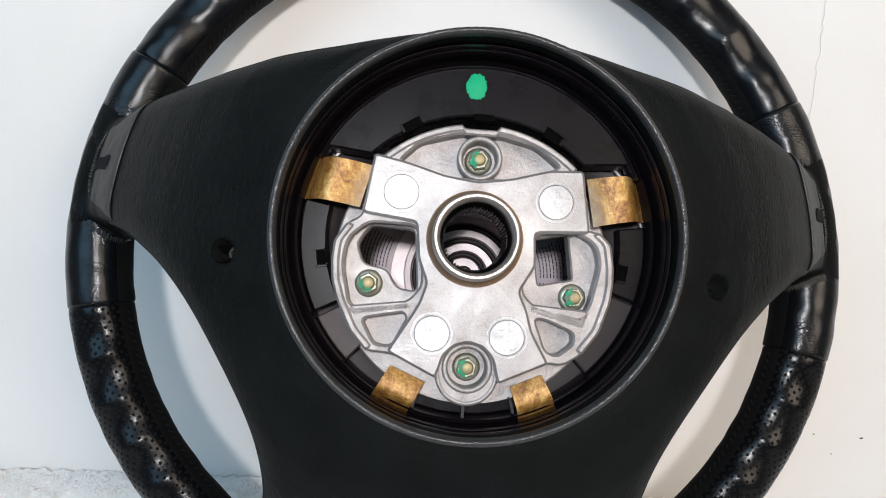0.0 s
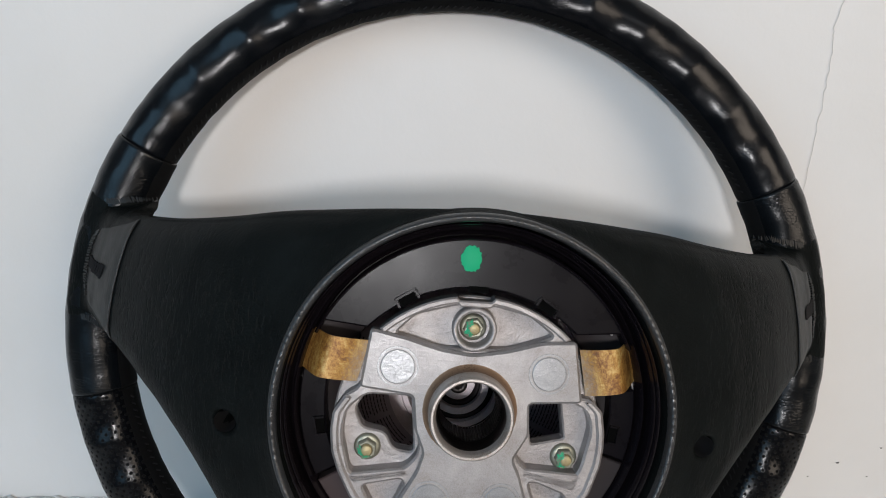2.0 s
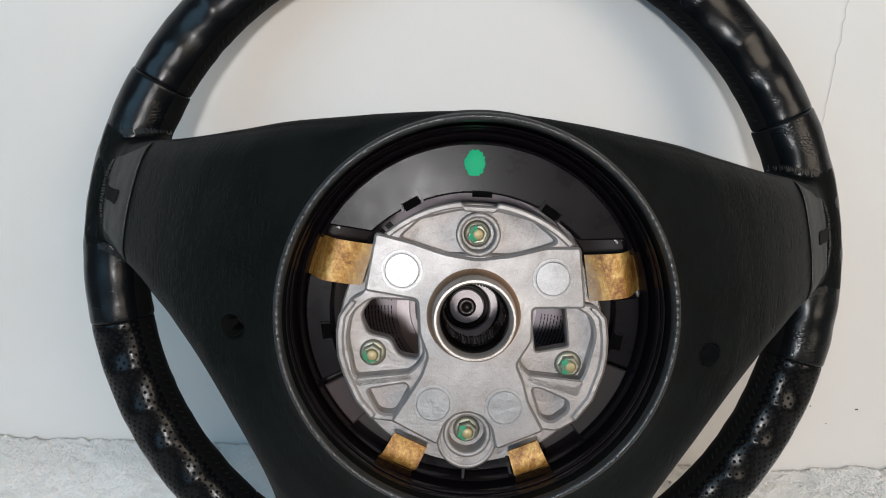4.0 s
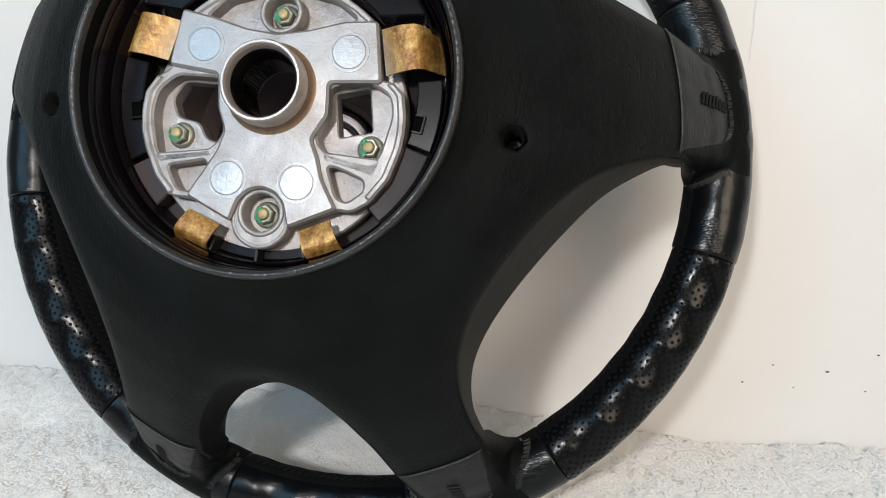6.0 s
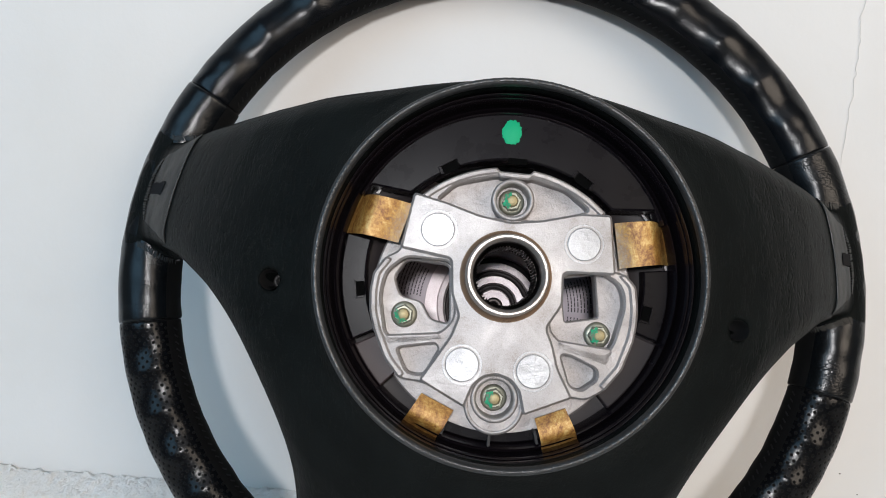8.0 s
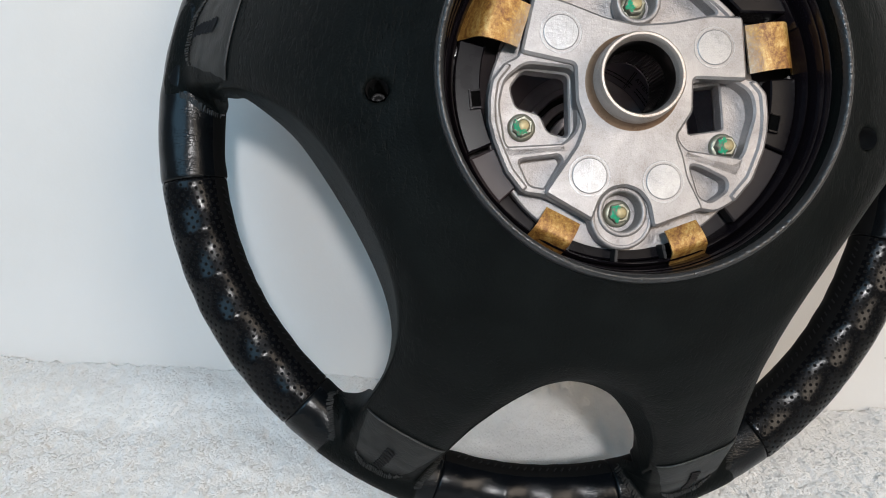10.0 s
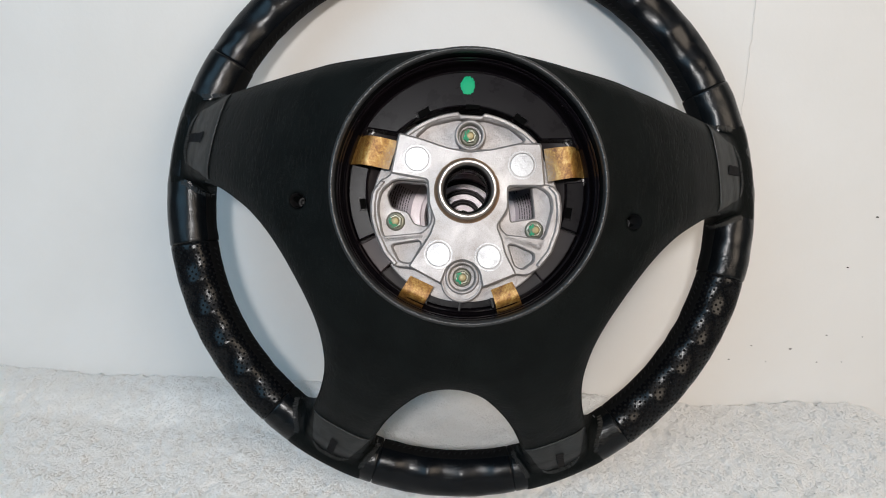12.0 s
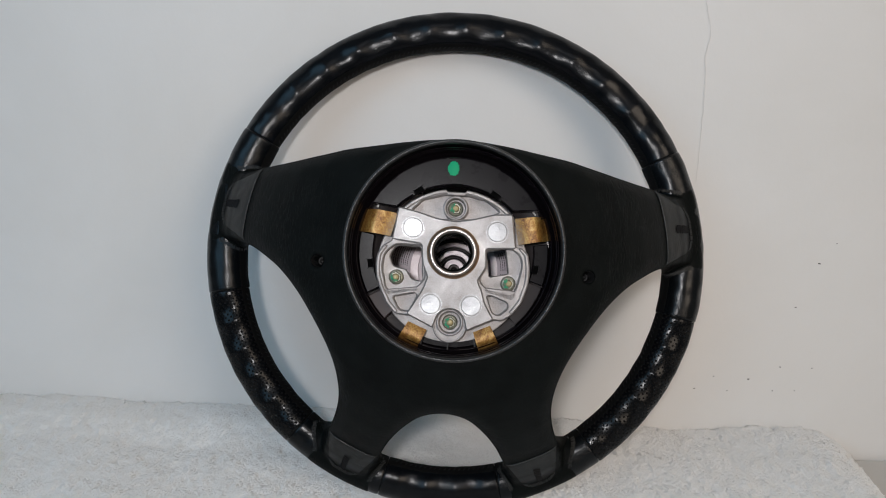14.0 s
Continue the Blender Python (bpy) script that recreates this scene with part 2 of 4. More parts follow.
# ---- mesh helpers ----
def link(name, bm, mat, parent=None, label="", smooth=True, kind=""):
    me = bpy.data.meshes.new(name)
    bmesh.ops.recalc_face_normals(bm, faces=bm.faces)
    bm.to_mesh(me)
    bm.free()
    me.materials.append(mat)
    if smooth:
        me.polygons.foreach_set("use_smooth", [True] * len(me.polygons))
    ob = new(name, me)
    if parent is not None:
        ob.parent = parent
    if label or kind:
        tagged(ob, label=label, kind=kind)
    return ob


def part(name, bm, mat, parent, label="", smooth=True):
    return link(name, bm, mat, parent, label, smooth)


def sharp(ob, angle=35):
    """Smooth shading with hard edges past the angle."""
    me = ob.data
    bm = bmesh.new()
    bm.from_mesh(me)
    for e in bm.edges:
        if len(e.link_faces) == 2 and e.calc_face_angle(0) > radians(angle):
            e.smooth = False
    bm.to_mesh(me)
    bm.free()
    return ob


def grid(bm, pts, closed_u=False, closed_v=False):
    """Quads over a table of points [u][v]."""
    vs = [[bm.verts.new(p) for p in row] for row in pts]
    nu, nv = len(vs), len(vs[0])
    faces = []
    for i in range(nu if closed_u else nu - 1):
        for j in range(nv if closed_v else nv - 1):
            a, b = vs[i], vs[(i + 1) % nu]
            faces.append(bm.faces.new((a[j], b[j], b[(j + 1) % nv], a[(j + 1) % nv])))
    return vs, faces


def revolve(profile, n=96, cx=0.0, cz=0.0, a0=0.0, a1=360.0):
    """A profile of (radius, y) turned about the wheel's axis."""
    bm = bmesh.new()
    full = abs(a1 - a0 - 360) < 1e-6
    k = n if full else n + 1
    pts = []
    for i in range(k):
        a = radians(a0 + (a1 - a0) * i / n)
        pts.append([(cx + r * math.cos(a), y, cz + r * math.sin(a)) for r, y in profile])
    vs, _ = grid(bm, pts, closed_u=full)
    if not full:
        for row in (vs[0], vs[-1]):
            if len(row) > 2:
                bm.faces.new(row)
    return bm


def inset(poly, d):
    """The polygon moved inwards by d (counter-clockwise outline)."""
    n = len(poly)
    out = []
    for i in range(n):
        p0, p1, p2 = Vector(poly[i - 1]), Vector(poly[i]), Vector(poly[(i + 1) % n])
        e1, e2 = (p1 - p0).normalized(), (p2 - p1).normalized()
        n1, n2 = Vector((-e1.y, e1.x)), Vector((-e2.y, e2.x))
        m = n1 + n2
        m = m / max(m.dot(n1), 0.35)
        out.append(tuple(p1 + m * d))
    return out


def ccw(poly):
    s = sum(a[0] * b[1] - b[0] * a[1] for a, b in zip(poly, poly[1:] + poly[:1]))
    return poly if s > 0 else poly[::-1]


def rounded(poly, r, n=4):
    """A polygon with its corners rounded."""
    out = []
    k = len(poly)
    for i in range(k):
        p0, p1, p2 = Vector(poly[i - 1]), Vector(poly[i]), Vector(poly[(i + 1) % k])
        d = min(r, (p0 - p1).length * 0.45, (p2 - p1).length * 0.45)
        a, b = p1 + (p0 - p1).normalized() * d, p1 + (p2 - p1).normalized() * d
        for j in range(n + 1):
            t = j / n
            out.append(tuple((1 - t) ** 2 * a + 2 * t * (1 - t) * p1 + t * t * b))
    return out


def circle(cx, cz, r, n=48, a0=0):
    return [(cx + r * math.cos(a0 + math.tau * i / n), cz + r * math.sin(a0 + math.tau * i / n)) for i in range(n)]


def slab(outer, holes, y0, y1, bev=0.0005):
    """A plate in the wheel's plane between the depths y0 (near) and y1, with holes through it and chamfered near edges."""
    from mathutils import geometry
    bm = bmesh.new()
    loops = [ccw(outer)] + [ccw(h)[::-1] for h in holes]
    near = [inset(l, bev) for l in loops]
    flat = [[Vector((p[0], p[1], 0)) for p in l] for l in near]
    tris = geometry.tessellate_polygon(flat)
    caps = {}
    for key, y, src in (("near", y0, near), ("mid", y0 + bev, loops), ("far", y1, loops)):
        caps[key] = [[bm.verts.new((x, y, z)) for x, z in l] for l in src]
    fl = [v for l in caps["near"] for v in l]
    fb = [v for l in caps["far"] for v in l]
    for t in tris:
        if len(set(t)) == 3:
            for lst in (fl, fb):
                try:
                    bm.faces.new([lst[i] for i in t])
                except ValueError:
                    pass
    for a, b in (("near", "mid"), ("mid", "far")):
        for la, lb in zip(caps[a], caps[b]):
            for i in range(len(la)):
                j = (i + 1) % len(la)
                bm.faces.new((la[i], la[j], lb[j], lb[i]))
    return bm


def box(bm, centre, size, m=Matrix.Identity(3), bev=0.0):
    made = bmesh.ops.create_cube(bm, size=1)["verts"]
    for v in made:
        v.co = Vector(centre) + m @ Vector((v.co.x * size[0], v.co.y * size[1], v.co.z * size[2]))
    if bev:
        edges = list({e for v in made for e in v.link_edges})
        bmesh.ops.bevel(bm, geom=edges, offset=bev, segments=2, affect="EDGES")


def mm(points):
    return [(x / 1000, z / 1000) for x, z in points]


def smooth_step(a, b, x):
    t = min(1, max(0, (x - a) / (b - a)))
    return t * t * (3 - 2 * t)


# ---- room ----
def room():
    def wall_box(name, lo, hi, mat, label, category):
        bm = bmesh.new()
        c = [(a + b) / 2 for a, b in zip(lo, hi)]
        box(bm, c, [b - a for a, b in zip(lo, hi)])
        return tagged(link(name, bm, mat, None, "", False), label, category, "", "structure")

    wall_box("wall_north", (-2.0, 0.198, -0.80), (2.0, 0.32, 2.0), WALL, "white painted plaster wall with a hairline crack", "wall")
    wall_box("wall_south", (-2.0, -2.12, -0.80), (2.0, -2.0, 2.0), ROOM, "plain pale painted wall of the room", "wall")
    wall_box("wall_west", (-2.12, -2.0, -0.80), (-2.0, 0.198, 2.0), ROOM, "plain pale painted side wall", "wall")
    wall_box("wall_east", (2.0, -2.0, -0.80), (2.12, 0.198, 2.0), ROOM, "plain pale painted side wall", "wall")
    wall_box("floor", (-2.0, -2.0, -0.90), (2.0, 0.198, -0.80), TABLE, "plain pale room floor", "floor")
    wall_box("ceiling", (-2.12, -2.12, 2.0), (2.12, 0.32, 2.1), ROOM, "plain white ceiling", "ceiling")
    t = bmesh.new()
    box(t, (0, -0.151, -0.045), (1.9, 0.69, 0.03), bev=0.003)
    top_ob = link("table", t, TABLE, None, "", False)
    tagged(top_ob, "pale table pushed against the white wall", "table", "", "")
    for x in (-0.9, 0.9):
        for y in (-0.45, 0.15):
            b = bmesh.new()
            box(b, (x, y, -0.43), (0.05, 0.05, 0.74), bev=0.004)
            part("leg", b, TABLE, top_ob, "", False)


room()


def wall_marks():
    """A hairline crack and a few specks of dirt on the painted wall."""
    line = [(0.2152, 0.3918), (0.2193, 0.3763), (0.2216, 0.3641), (0.2180, 0.3454), (0.2198, 0.3376), (0.2205, 0.3226),
            (0.2211, 0.3046), (0.2213, 0.2805), (0.2210, 0.2559), (0.2212, 0.2357)]
    bm = bmesh.new()
    rng = random.Random(5)
    pts = []
    for (x0, z0), (x1, z1) in zip(line, line[1:]):
        n = 6
        for i in range(n):
            t = i / n
            pts.append((x0 + (x1 - x0) * t + rng.gauss(0, 0.00035), z0 + (z1 - z0) * t))
    pts = [(0.2148, 0.47), (0.2158, 0.45), (0.2139, 0.425)] + pts
    rows = []
    for i, (x, z) in enumerate(pts):
        w = 0.00034 * (1 - smooth_step(30, len(pts), i) * 0.8) * rng.uniform(0.5, 1.1)
        rows.append([(x - w / 2, 0.1974, z), (x, 0.1970, z), (x + w / 2, 0.1974, z)])
    grid(bm, rows)
    tagged(link("wall_crack", bm, CRACK), "thin grey hairline crack in the wall paint", "crack", "", "structure")
    specks = [(0.2889, 0.0509, 1.5), (0.3169, 0.0640, 1.3), (0.2388, 0.0401, 1.1), (0.3236, 0.1240, 1.2), (0.3392, 0.1664, 1.6),
              (0.3466, 0.0630, 0.8), (0.3128, 0.0391, 0.9), (0.3335, 0.0396, 0.9), (0.3519, 0.1853, 0.8), (0.2561, 0.0531, 0.9),
              (0.2701, 0.0386, 0.7)]
    for x, z, r in specks:
        bm = bmesh.new()
        n = 7
        ring = []
        for i in range(n):
            a = math.tau * i / n
            q = r / 1400 * rng.uniform(0.5, 1.2)
            ring.append(bm.verts.new((x + q * math.cos(a) * 1.2, 0.1976, z + q * math.sin(a) * 0.7)))
        c = bm.verts.new((x, 0.1970, z))
        for i in range(n):
            bm.faces.new((ring[i], ring[(i + 1) % n], c))
        tagged(link("dirt_speck", bm, SPECK), "tiny dark speck of dirt on the wall", "speck", "specks on the wall", "structure")


wall_marks()


def towel():
    """A terry towel with a pile of short curled loops."""
    rng = np.random.default_rng(3)
    x0, x1, y0, y1 = -0.62, 0.390, -0.30, 0.196

    fields = [rng.uniform(-0.5, 0.5, (520, 260)) for _ in range(3)]

    def lumps(x, y, cell, k):
        """Smooth random swellings of one cell's width."""
        u, v = (x - x0 + 0.01) / cell, (y - y0 + 0.01) / cell
        i, j = np.floor(u).astype(int), np.floor(v).astype(int)
        fu, fv = u - i, v - j
        fu, fv = fu * fu * (3 - 2 * fu), fv * fv * (3 - 2 * fv)
        f = fields[k]
        return (f[i, j] * (1 - fu) + f[i + 1, j] * fu) * (1 - fv) + (f[i, j + 1] * (1 - fu) + f[i + 1, j + 1] * fu) * fv

    def top(x, y):
        h = -0.004 + 0.0022 * np.sin(x * 21 + 1.3 * np.sin(y * 17)) * np.cos(y * 26 + x * 6) + 0.0015 * np.sin(x * 47 + y * 33)
        h = h + 0.018 * np.clip((-x - 0.17) / 0.3, 0, 1) ** 1.3 * np.clip((y + 0.05) / 0.2, 0, 1)
        h = h + 0.0020 * lumps(x, y, 0.011, 0) + 0.0030 * lumps(x, y, 0.0052, 1) + 0.0026 * lumps(x, y, 0.0030, 2)
        h = h + (0.004 + 0.017 * np.exp(-(x / 0.10) ** 2)) * np.clip((y - 0.095) / 0.09, 0, 1) ** 1.4
        h = h - 0.022 * np.clip((x - 0.345) / 0.041, 0, 1) ** 2.5
        # the doubled hem that swells against the wall
        e = np.clip((y - 0.140) / 0.034, 0, 1)
        along = np.clip((-x - 0.07) / 0.10, 0, 1) * (1 - 0.55 * np.clip((-x - 0.20) / 0.18, 0, 1))
        h = h + along * (0.0145 * e * e * (3 - 2 * e) - 0.0018 * np.exp(-((y - 0.139) / 0.010) ** 2))
        return h
    nx, ny = 420, 180
    gx, gy = np.meshgrid(np.linspace(x0, x1, nx), np.linspace(y0, y1, ny), indexing="ij")
    gz = top(gx, gy)
    up = np.stack([gx, gy, gz], -1).reshape(-1, 3)
    low = np.stack([gx, gy, np.full_like(gz, -0.0295)], -1).reshape(-1, 3)
    verts = np.concatenate([up, low])
    faces = []
    k = nx * ny
    for i in range(nx - 1):
        for j in range(ny - 1):
            a = i * ny + j
            faces.append((a, a + ny, a + ny + 1, a + 1))
            faces.append((k + a, k + a + 1, k + a + ny + 1, k + a + ny))
    edge = [i * ny for i in range(nx)] + [(nx - 1) * ny + j for j in range(1, ny)] + [i * ny + ny - 1 for i in range(nx - 2, -1, -1)] + [j for j in range(ny - 2, 0, -1)]
    for a, b in zip(edge, edge[1:] + edge[:1]):
        faces.append((b, a, k + a, k + b))
    me = bpy.data.meshes.new("towel")
    me.from_pydata(verts.tolist(), [], faces)
    me.materials.append(TERRY)
    me.polygons.foreach_set("use_smooth", [True] * len(me.polygons))
    body = tagged(new("towel", me), "white terry towel with a thick looped pile", "towel")
    # the pile: short curled loops that lie every way
    n = 190000
    px, py = rng.uniform(x0 + 0.002, x1 - 0.001, n), rng.uniform(-0.20, y1 - 0.0015, n)
    pz = top(px, py)
    a = rng.uniform(0, math.tau, n)
    tilt = rng.uniform(-0.7, 0.7, n)
    long, wide, tall = rng.uniform(0.0009, 0.0020, n), rng.uniform(0.0005, 0.0009, n), rng.uniform(0.0004, 0.0008, n)
    dx, dy, dz = np.cos(a) * np.cos(tilt), np.sin(a) * np.cos(tilt), np.sin(tilt)
    sx, sy = -np.sin(a), np.cos(a)
    v = np.zeros((n, 8, 3))
    for q, (f, w, h) in enumerate(((-1, 0, -0.2), (1, 0, -0.2), (-0.45, 1, 0.1), (-0.45, -1, 0.1), (0.45, 1, 0.1), (0.45, -1, 0.1), (-0.4, 0, 1), (0.4, 0, 1))):
        v[:, q, 0] = px + dx * long * f + sx * wide * w
        v[:, q, 1] = np.minimum(py + dy * long * f + sy * wide * w, 0.1966)
        v[:, q, 2] = pz + dz * long * f + tall * h + 0.0004
    tri = [(7, 4, 2), (6, 7, 2), (6, 3, 5), (7, 6, 5), (6, 2, 0), (3, 6, 0), (4, 7, 1), (7, 5, 1)]
    f = (np.array(tri)[None] + (np.arange(n) * 8)[:, None, None]).reshape(-1, 3)
    pm = bpy.data.meshes.new("nap")
    pm.vertices.add(n * 8)
    pm.vertices.foreach_set("co", v.reshape(-1))
    pm.loops.add(len(f) * 3)
    pm.loops.foreach_set("vertex_index", f.reshape(-1).astype(np.int32))
    pm.polygons.add(len(f))
    pm.polygons.foreach_set("loop_start", np.arange(0, len(f) * 3, 3, dtype=np.int32))
    pm.polygons.foreach_set("use_smooth", [True] * len(f))
    pm.update(calc_edges=True)
    pm.validate()
    pm.materials.append(TERRY)
    mid = np.stack([px, py, pz - 0.0004], -1)[:, None]
    soft_n = (v - mid) / np.linalg.norm(v - mid, axis=2)[:, :, None] * 0.55 + np.array([0, -0.25, 0.9])
    soft_n = (soft_n / np.linalg.norm(soft_n, axis=2)[:, :, None]).reshape(-1, 3)
    pm.normals_split_custom_set_from_vertices(soft_n.tolist())
    pile = new("nap", pm)
    pile.parent = body
    tagged(pile, "fuzzy white terry loops", "", "", "stuff")


towel()

# ---- the steering wheel: x across, y into the wall, z up in the plane of the wheel ----
LEAN = 18.13
WHEEL = new("steering_wheel")
WHEEL.matrix_world = pose(0.0112, 0, 0.2292) @ pose(0, 0, 0, 0, 2.8, 0) @ pose(0, 0, 0, -LEAN, 0, 0)
tagged(WHEEL, "black leather steering wheel leaning on the wall, rear side out", "steering wheel")

RIM_R, RIM_Y, RIM_Z, RIM_W, RIM_D = 0.1850, 0.1296, 0.0016, 0.0154, 0.0154


def rim_point(a, phi, swell=0.0):
    """a: degrees round the rim; phi: degrees round the tube, 0 outwards, 90 towards the rear face."""
    p = radians(phi)
    r = RIM_R + (RIM_W + swell) * math.cos(p)
    y = RIM_Y - (RIM_D + swell) * math.sin(p)
    return Vector((r * math.cos(radians(a)), y, RIM_Z + r * math.sin(radians(a))))


def rim_section(name, a0, a1, mat, label, swell=0.0, bumps=0, height=0.0, first=0.0, last=1.0, lead=0.0):
    bm = bmesh.new()
    uvl = bm.loops.layers.uv.new("UVMap")
    n, k = max(8, int(abs(a1 - a0) * 3.6)), 48
    rng = random.Random(int(a0 * 7) + 3)
    wob = [rng.uniform(0.8, 1.15) for _ in range(bumps + 2)]
    pts = []
    for i in range(n + 1):
        u = i / n
        a = a0 + (a1 - a0) * u
        end = min(u, 1 - u) * abs(a1 - a0)
        tuck = -0.0004 * (1 - smooth_step(0, 0.35, end))
        row = []
        for j in range(k):
            phi = 360 * j / k
            s = swell + tuck
            if bumps:
                t = (u - first) / (last - first)
                if -0.02 < t < 1.02:
                    ph = t * bumps
                    dish = math.sqrt(math.sin(math.pi * ph) ** 2 + 0.05) - 0.2236
                    face = max(0.0, math.cos(radians((phi - 84 + lead + 180) % 360 - 180) * 1.7)) ** 0.8 if abs((phi - 84 + lead + 180) % 360 - 180) < 52 else 0.0
                    fade = smooth_step(-0.02, 0.04, t) * (1 - smooth_step(0.96, 1.02, t))
                    s -= height * wob[int(max(0, ph))] * dish * face * fade
            s += 0.0004 * noise.noise((a * 0.35, phi * 0.03, swell * 1000))
            row.append(rim_point(a, phi, s))
        pts.append(row)
    vs, faces = grid(bm, pts, closed_v=True)
    for idx, fc in enumerate(faces):
        i, j = divmod(idx, k)
        for lp, (di, dj) in zip(fc.loops, ((0, 0), (1, 0), (1, 1), (0, 1))):
            lp[uvl].uv = (radians(a0 + (a1 - a0) * (i + di) / n) * RIM_R / 0.0047, (j + dj) / k * math.tau * RIM_W / 0.0047)
    bm.faces.new(vs[0])
    bm.faces.new(vs[-1][::-1])
    ob = part(name, bm, mat, RIM, label)
    ob.data.materials.append(SEAM)
    for f in ob.data.polygons[:n * k]:
        if 0.385 < (f.index % k) / k < 0.66:
            f.material_index = 1
    return ob


def stitches(parent, a0, a1, phi=158, pitch=1.25, swell=0.0):
    """Short threads that pull the seam on the inner edge of the rim together."""
    bm = bmesh.new()
    n = int(abs(a1 - a0) / pitch)
    for i in range(n):
        a = a0 + (a1 - a0) * (i + 0.5) / n
        p = rim_point(a, phi, swell + 0.0002)
        q = rim_point(a + 0.55, phi + 9, swell + 0.0002)
        tangent = (q - p).normalized()
        out = (rim_point(a, phi, 0.01) - rim_point(a, phi, 0)).normalized()
        side = tangent.cross(out)
        m = Matrix((tangent, side, out)).transposed()
        box(bm, (p + q) / 2, ((q - p).length, 0.0007, 0.0006), m)
    part("stitching", bm, THREAD, parent, "", False)


def rim():
    core = bmesh.new()
    pts = [[rim_point(a * 3, p * 15, -0.0022) for p in range(24)] for a in range(120)]
    grid(core, pts, True, True)
    return part("rim", core, DARK, WHEEL, "thick black leather-wrapped rim")


RIM = rim()
s = rim_section("upper_grip", 28.45, 151.55, LEATHER, "glossy black leather with finger ridges", 0.0, 12, 0.0020, 0.041, 0.959)
stitches(s, 29.5, 150.5)
for side in (0, 1):
    def ang(a):
        return 180 - a if side else a
    s = rim_section("thumb_grip", ang(-11.95), ang(28.35), SIDE, "wrinkled matt black leather", 0.0006)
    stitches(s, ang(-11), ang(2))
    s = rim_section("perforated_grip", ang(-51.15), ang(-12.05), PERF, "glossy black perforated leather", 0.0002, 5, 0.0019, 0.06, 0.98)
    stitches(s, ang(-50), ang(-13))
    rim_section("spoke_grip", ang(-75.6), ang(-51.25), SIDE, "wrinkled black leather", 0.0)
s = rim_section("lower_grip", -104.3, -75.7, LEATHER, "glossy black leather with three finger ridges", 0.0, 3, 0.0018, 0.12, 0.88)
stitches(s, -103, -77)


# ---- padded rear cover ----
# the near edge (degrees, radius), then the far edge of the side behind it (degrees, radius, depth)
HALF = [(90, .0708, 90, .0690, .016), (66, .0758, 66, .0742, .019), (52, .0855, 52, .0836, .024), (42.4, .0970, 42.4, .0950, .032), (33.5, .1120, 33.5, .1098, .046),
        (26.5, .1318, 26.5, .1296, .068), (22.2, .1520, 22.2, .1500, .092), (19.4, .1700, 19.4, .1680, .112), (17.2, .1780, 17.2, .1760, .120), (10, .1790, 10, .1770, .124),
        (3.2, .1780, 3.2, .1760, .120), (1.4, .1700, 1.6, .1690, .112), (0.2, .1540, 0.8, .1550, .098), (-1.8, .1400, -1.4, .1440, .090), (-7.5, .1205, -7.2, .1275, .087),
        (-16.7, .1075, -16.5, .1162, .083), (-30, .1020, -30, .1100, .080), (-42, .1050, -42, .1120, .077), (-50, .1140, -49.6, .1185, .077), (-54.5, .1260, -54.2, .1275, .081),
        (-56.6, .1400, -57.0, .1405, .086), (-57.6, .1560, -58.0, .1560, .099), (-58.6, .1720, -59.0, .1710, .115), (-61, .1780, -61, .1760, .121), (-66, .1790, -66, .1770, .123),
        (-70, .1780, -70, .1760, .121), (-72.2, .1720, -72.0, .1712, .112), (-73.2, .1520, -72.8, .1545, .093), (-74.4, .1375, -74.4, .1405, .078), (-77, .1235, -77, .1272, .067),
        (-82, .1108, -82, .1155, .055), (-90, .1060, -90, .1104, .048)]


def outlines(n=460):
    """The near edge and the far edge of the cover, evenly spaced along the near one."""
    half = [(Vector((r * math.cos(radians(a)), r * math.sin(radians(a)))), Vector((q * math.cos(radians(c)), q * math.sin(radians(c)), y))) for a, r, c, q, y in HALF]
    both = half + [(Vector((-p.x, p.y)), Vector((-q.x, q.y, q.z))) for p, q in half[-2:0:-1]]
    k = len(both)
    fine = []
    for i in range(k):
        for j in range(10):
            t = j / 10
            row = []
            for s in (0, 1):
                p0, p1, p2, p3 = both[i - 1][s], both[i][s], both[(i + 1) % k][s], both[(i + 2) % k][s]
                row.append(0.5 * ((2 * p1) + (p2 - p0) * t + (2 * p0 - 5 * p1 + 4 * p2 - p3) * t * t + (3 * p1 - p0 - 3 * p2 + p3) * t ** 3))
            fine.append(row)
    cum = [0.0]
    for a, b in zip(fine, fine[1:] + fine[:1]):
        cum.append(cum[-1] + (b[0] - a[0]).length)
    near, far = [], []
    for q in range(n):
        d = cum[-1] * q / n
        i = int(np.searchsorted(cum, d, side="right")) - 1
        t = (d - cum[i]) / (cum[i + 1] - cum[i])
        u, w = fine[i], fine[(i + 1) % len(fine)]
        near.append(u[0].lerp(w[0], t))
        far.append(u[1].lerp(w[1], t))
    return near, far


def outline(grow=0.0, n=460):
    return [p * (1 + grow / p.length) for p in outlines(n)[0]]


def cover_depth(r):
    return float(np.interp(r, [.0655, .0680, .0715, .076, .082, .088, .100, .115, .130, .145, .158, .172, .190], [-.0140, -.0125, -.0080, -.0042, -.0008, .0020, .0095, .0220, .0370, .0540, .0700, .0900, .1120]))


LIP = (0.0005, 0.0010)
SCREWS = ((0.0866, -0.0103), (-0.0864, -0.0100))


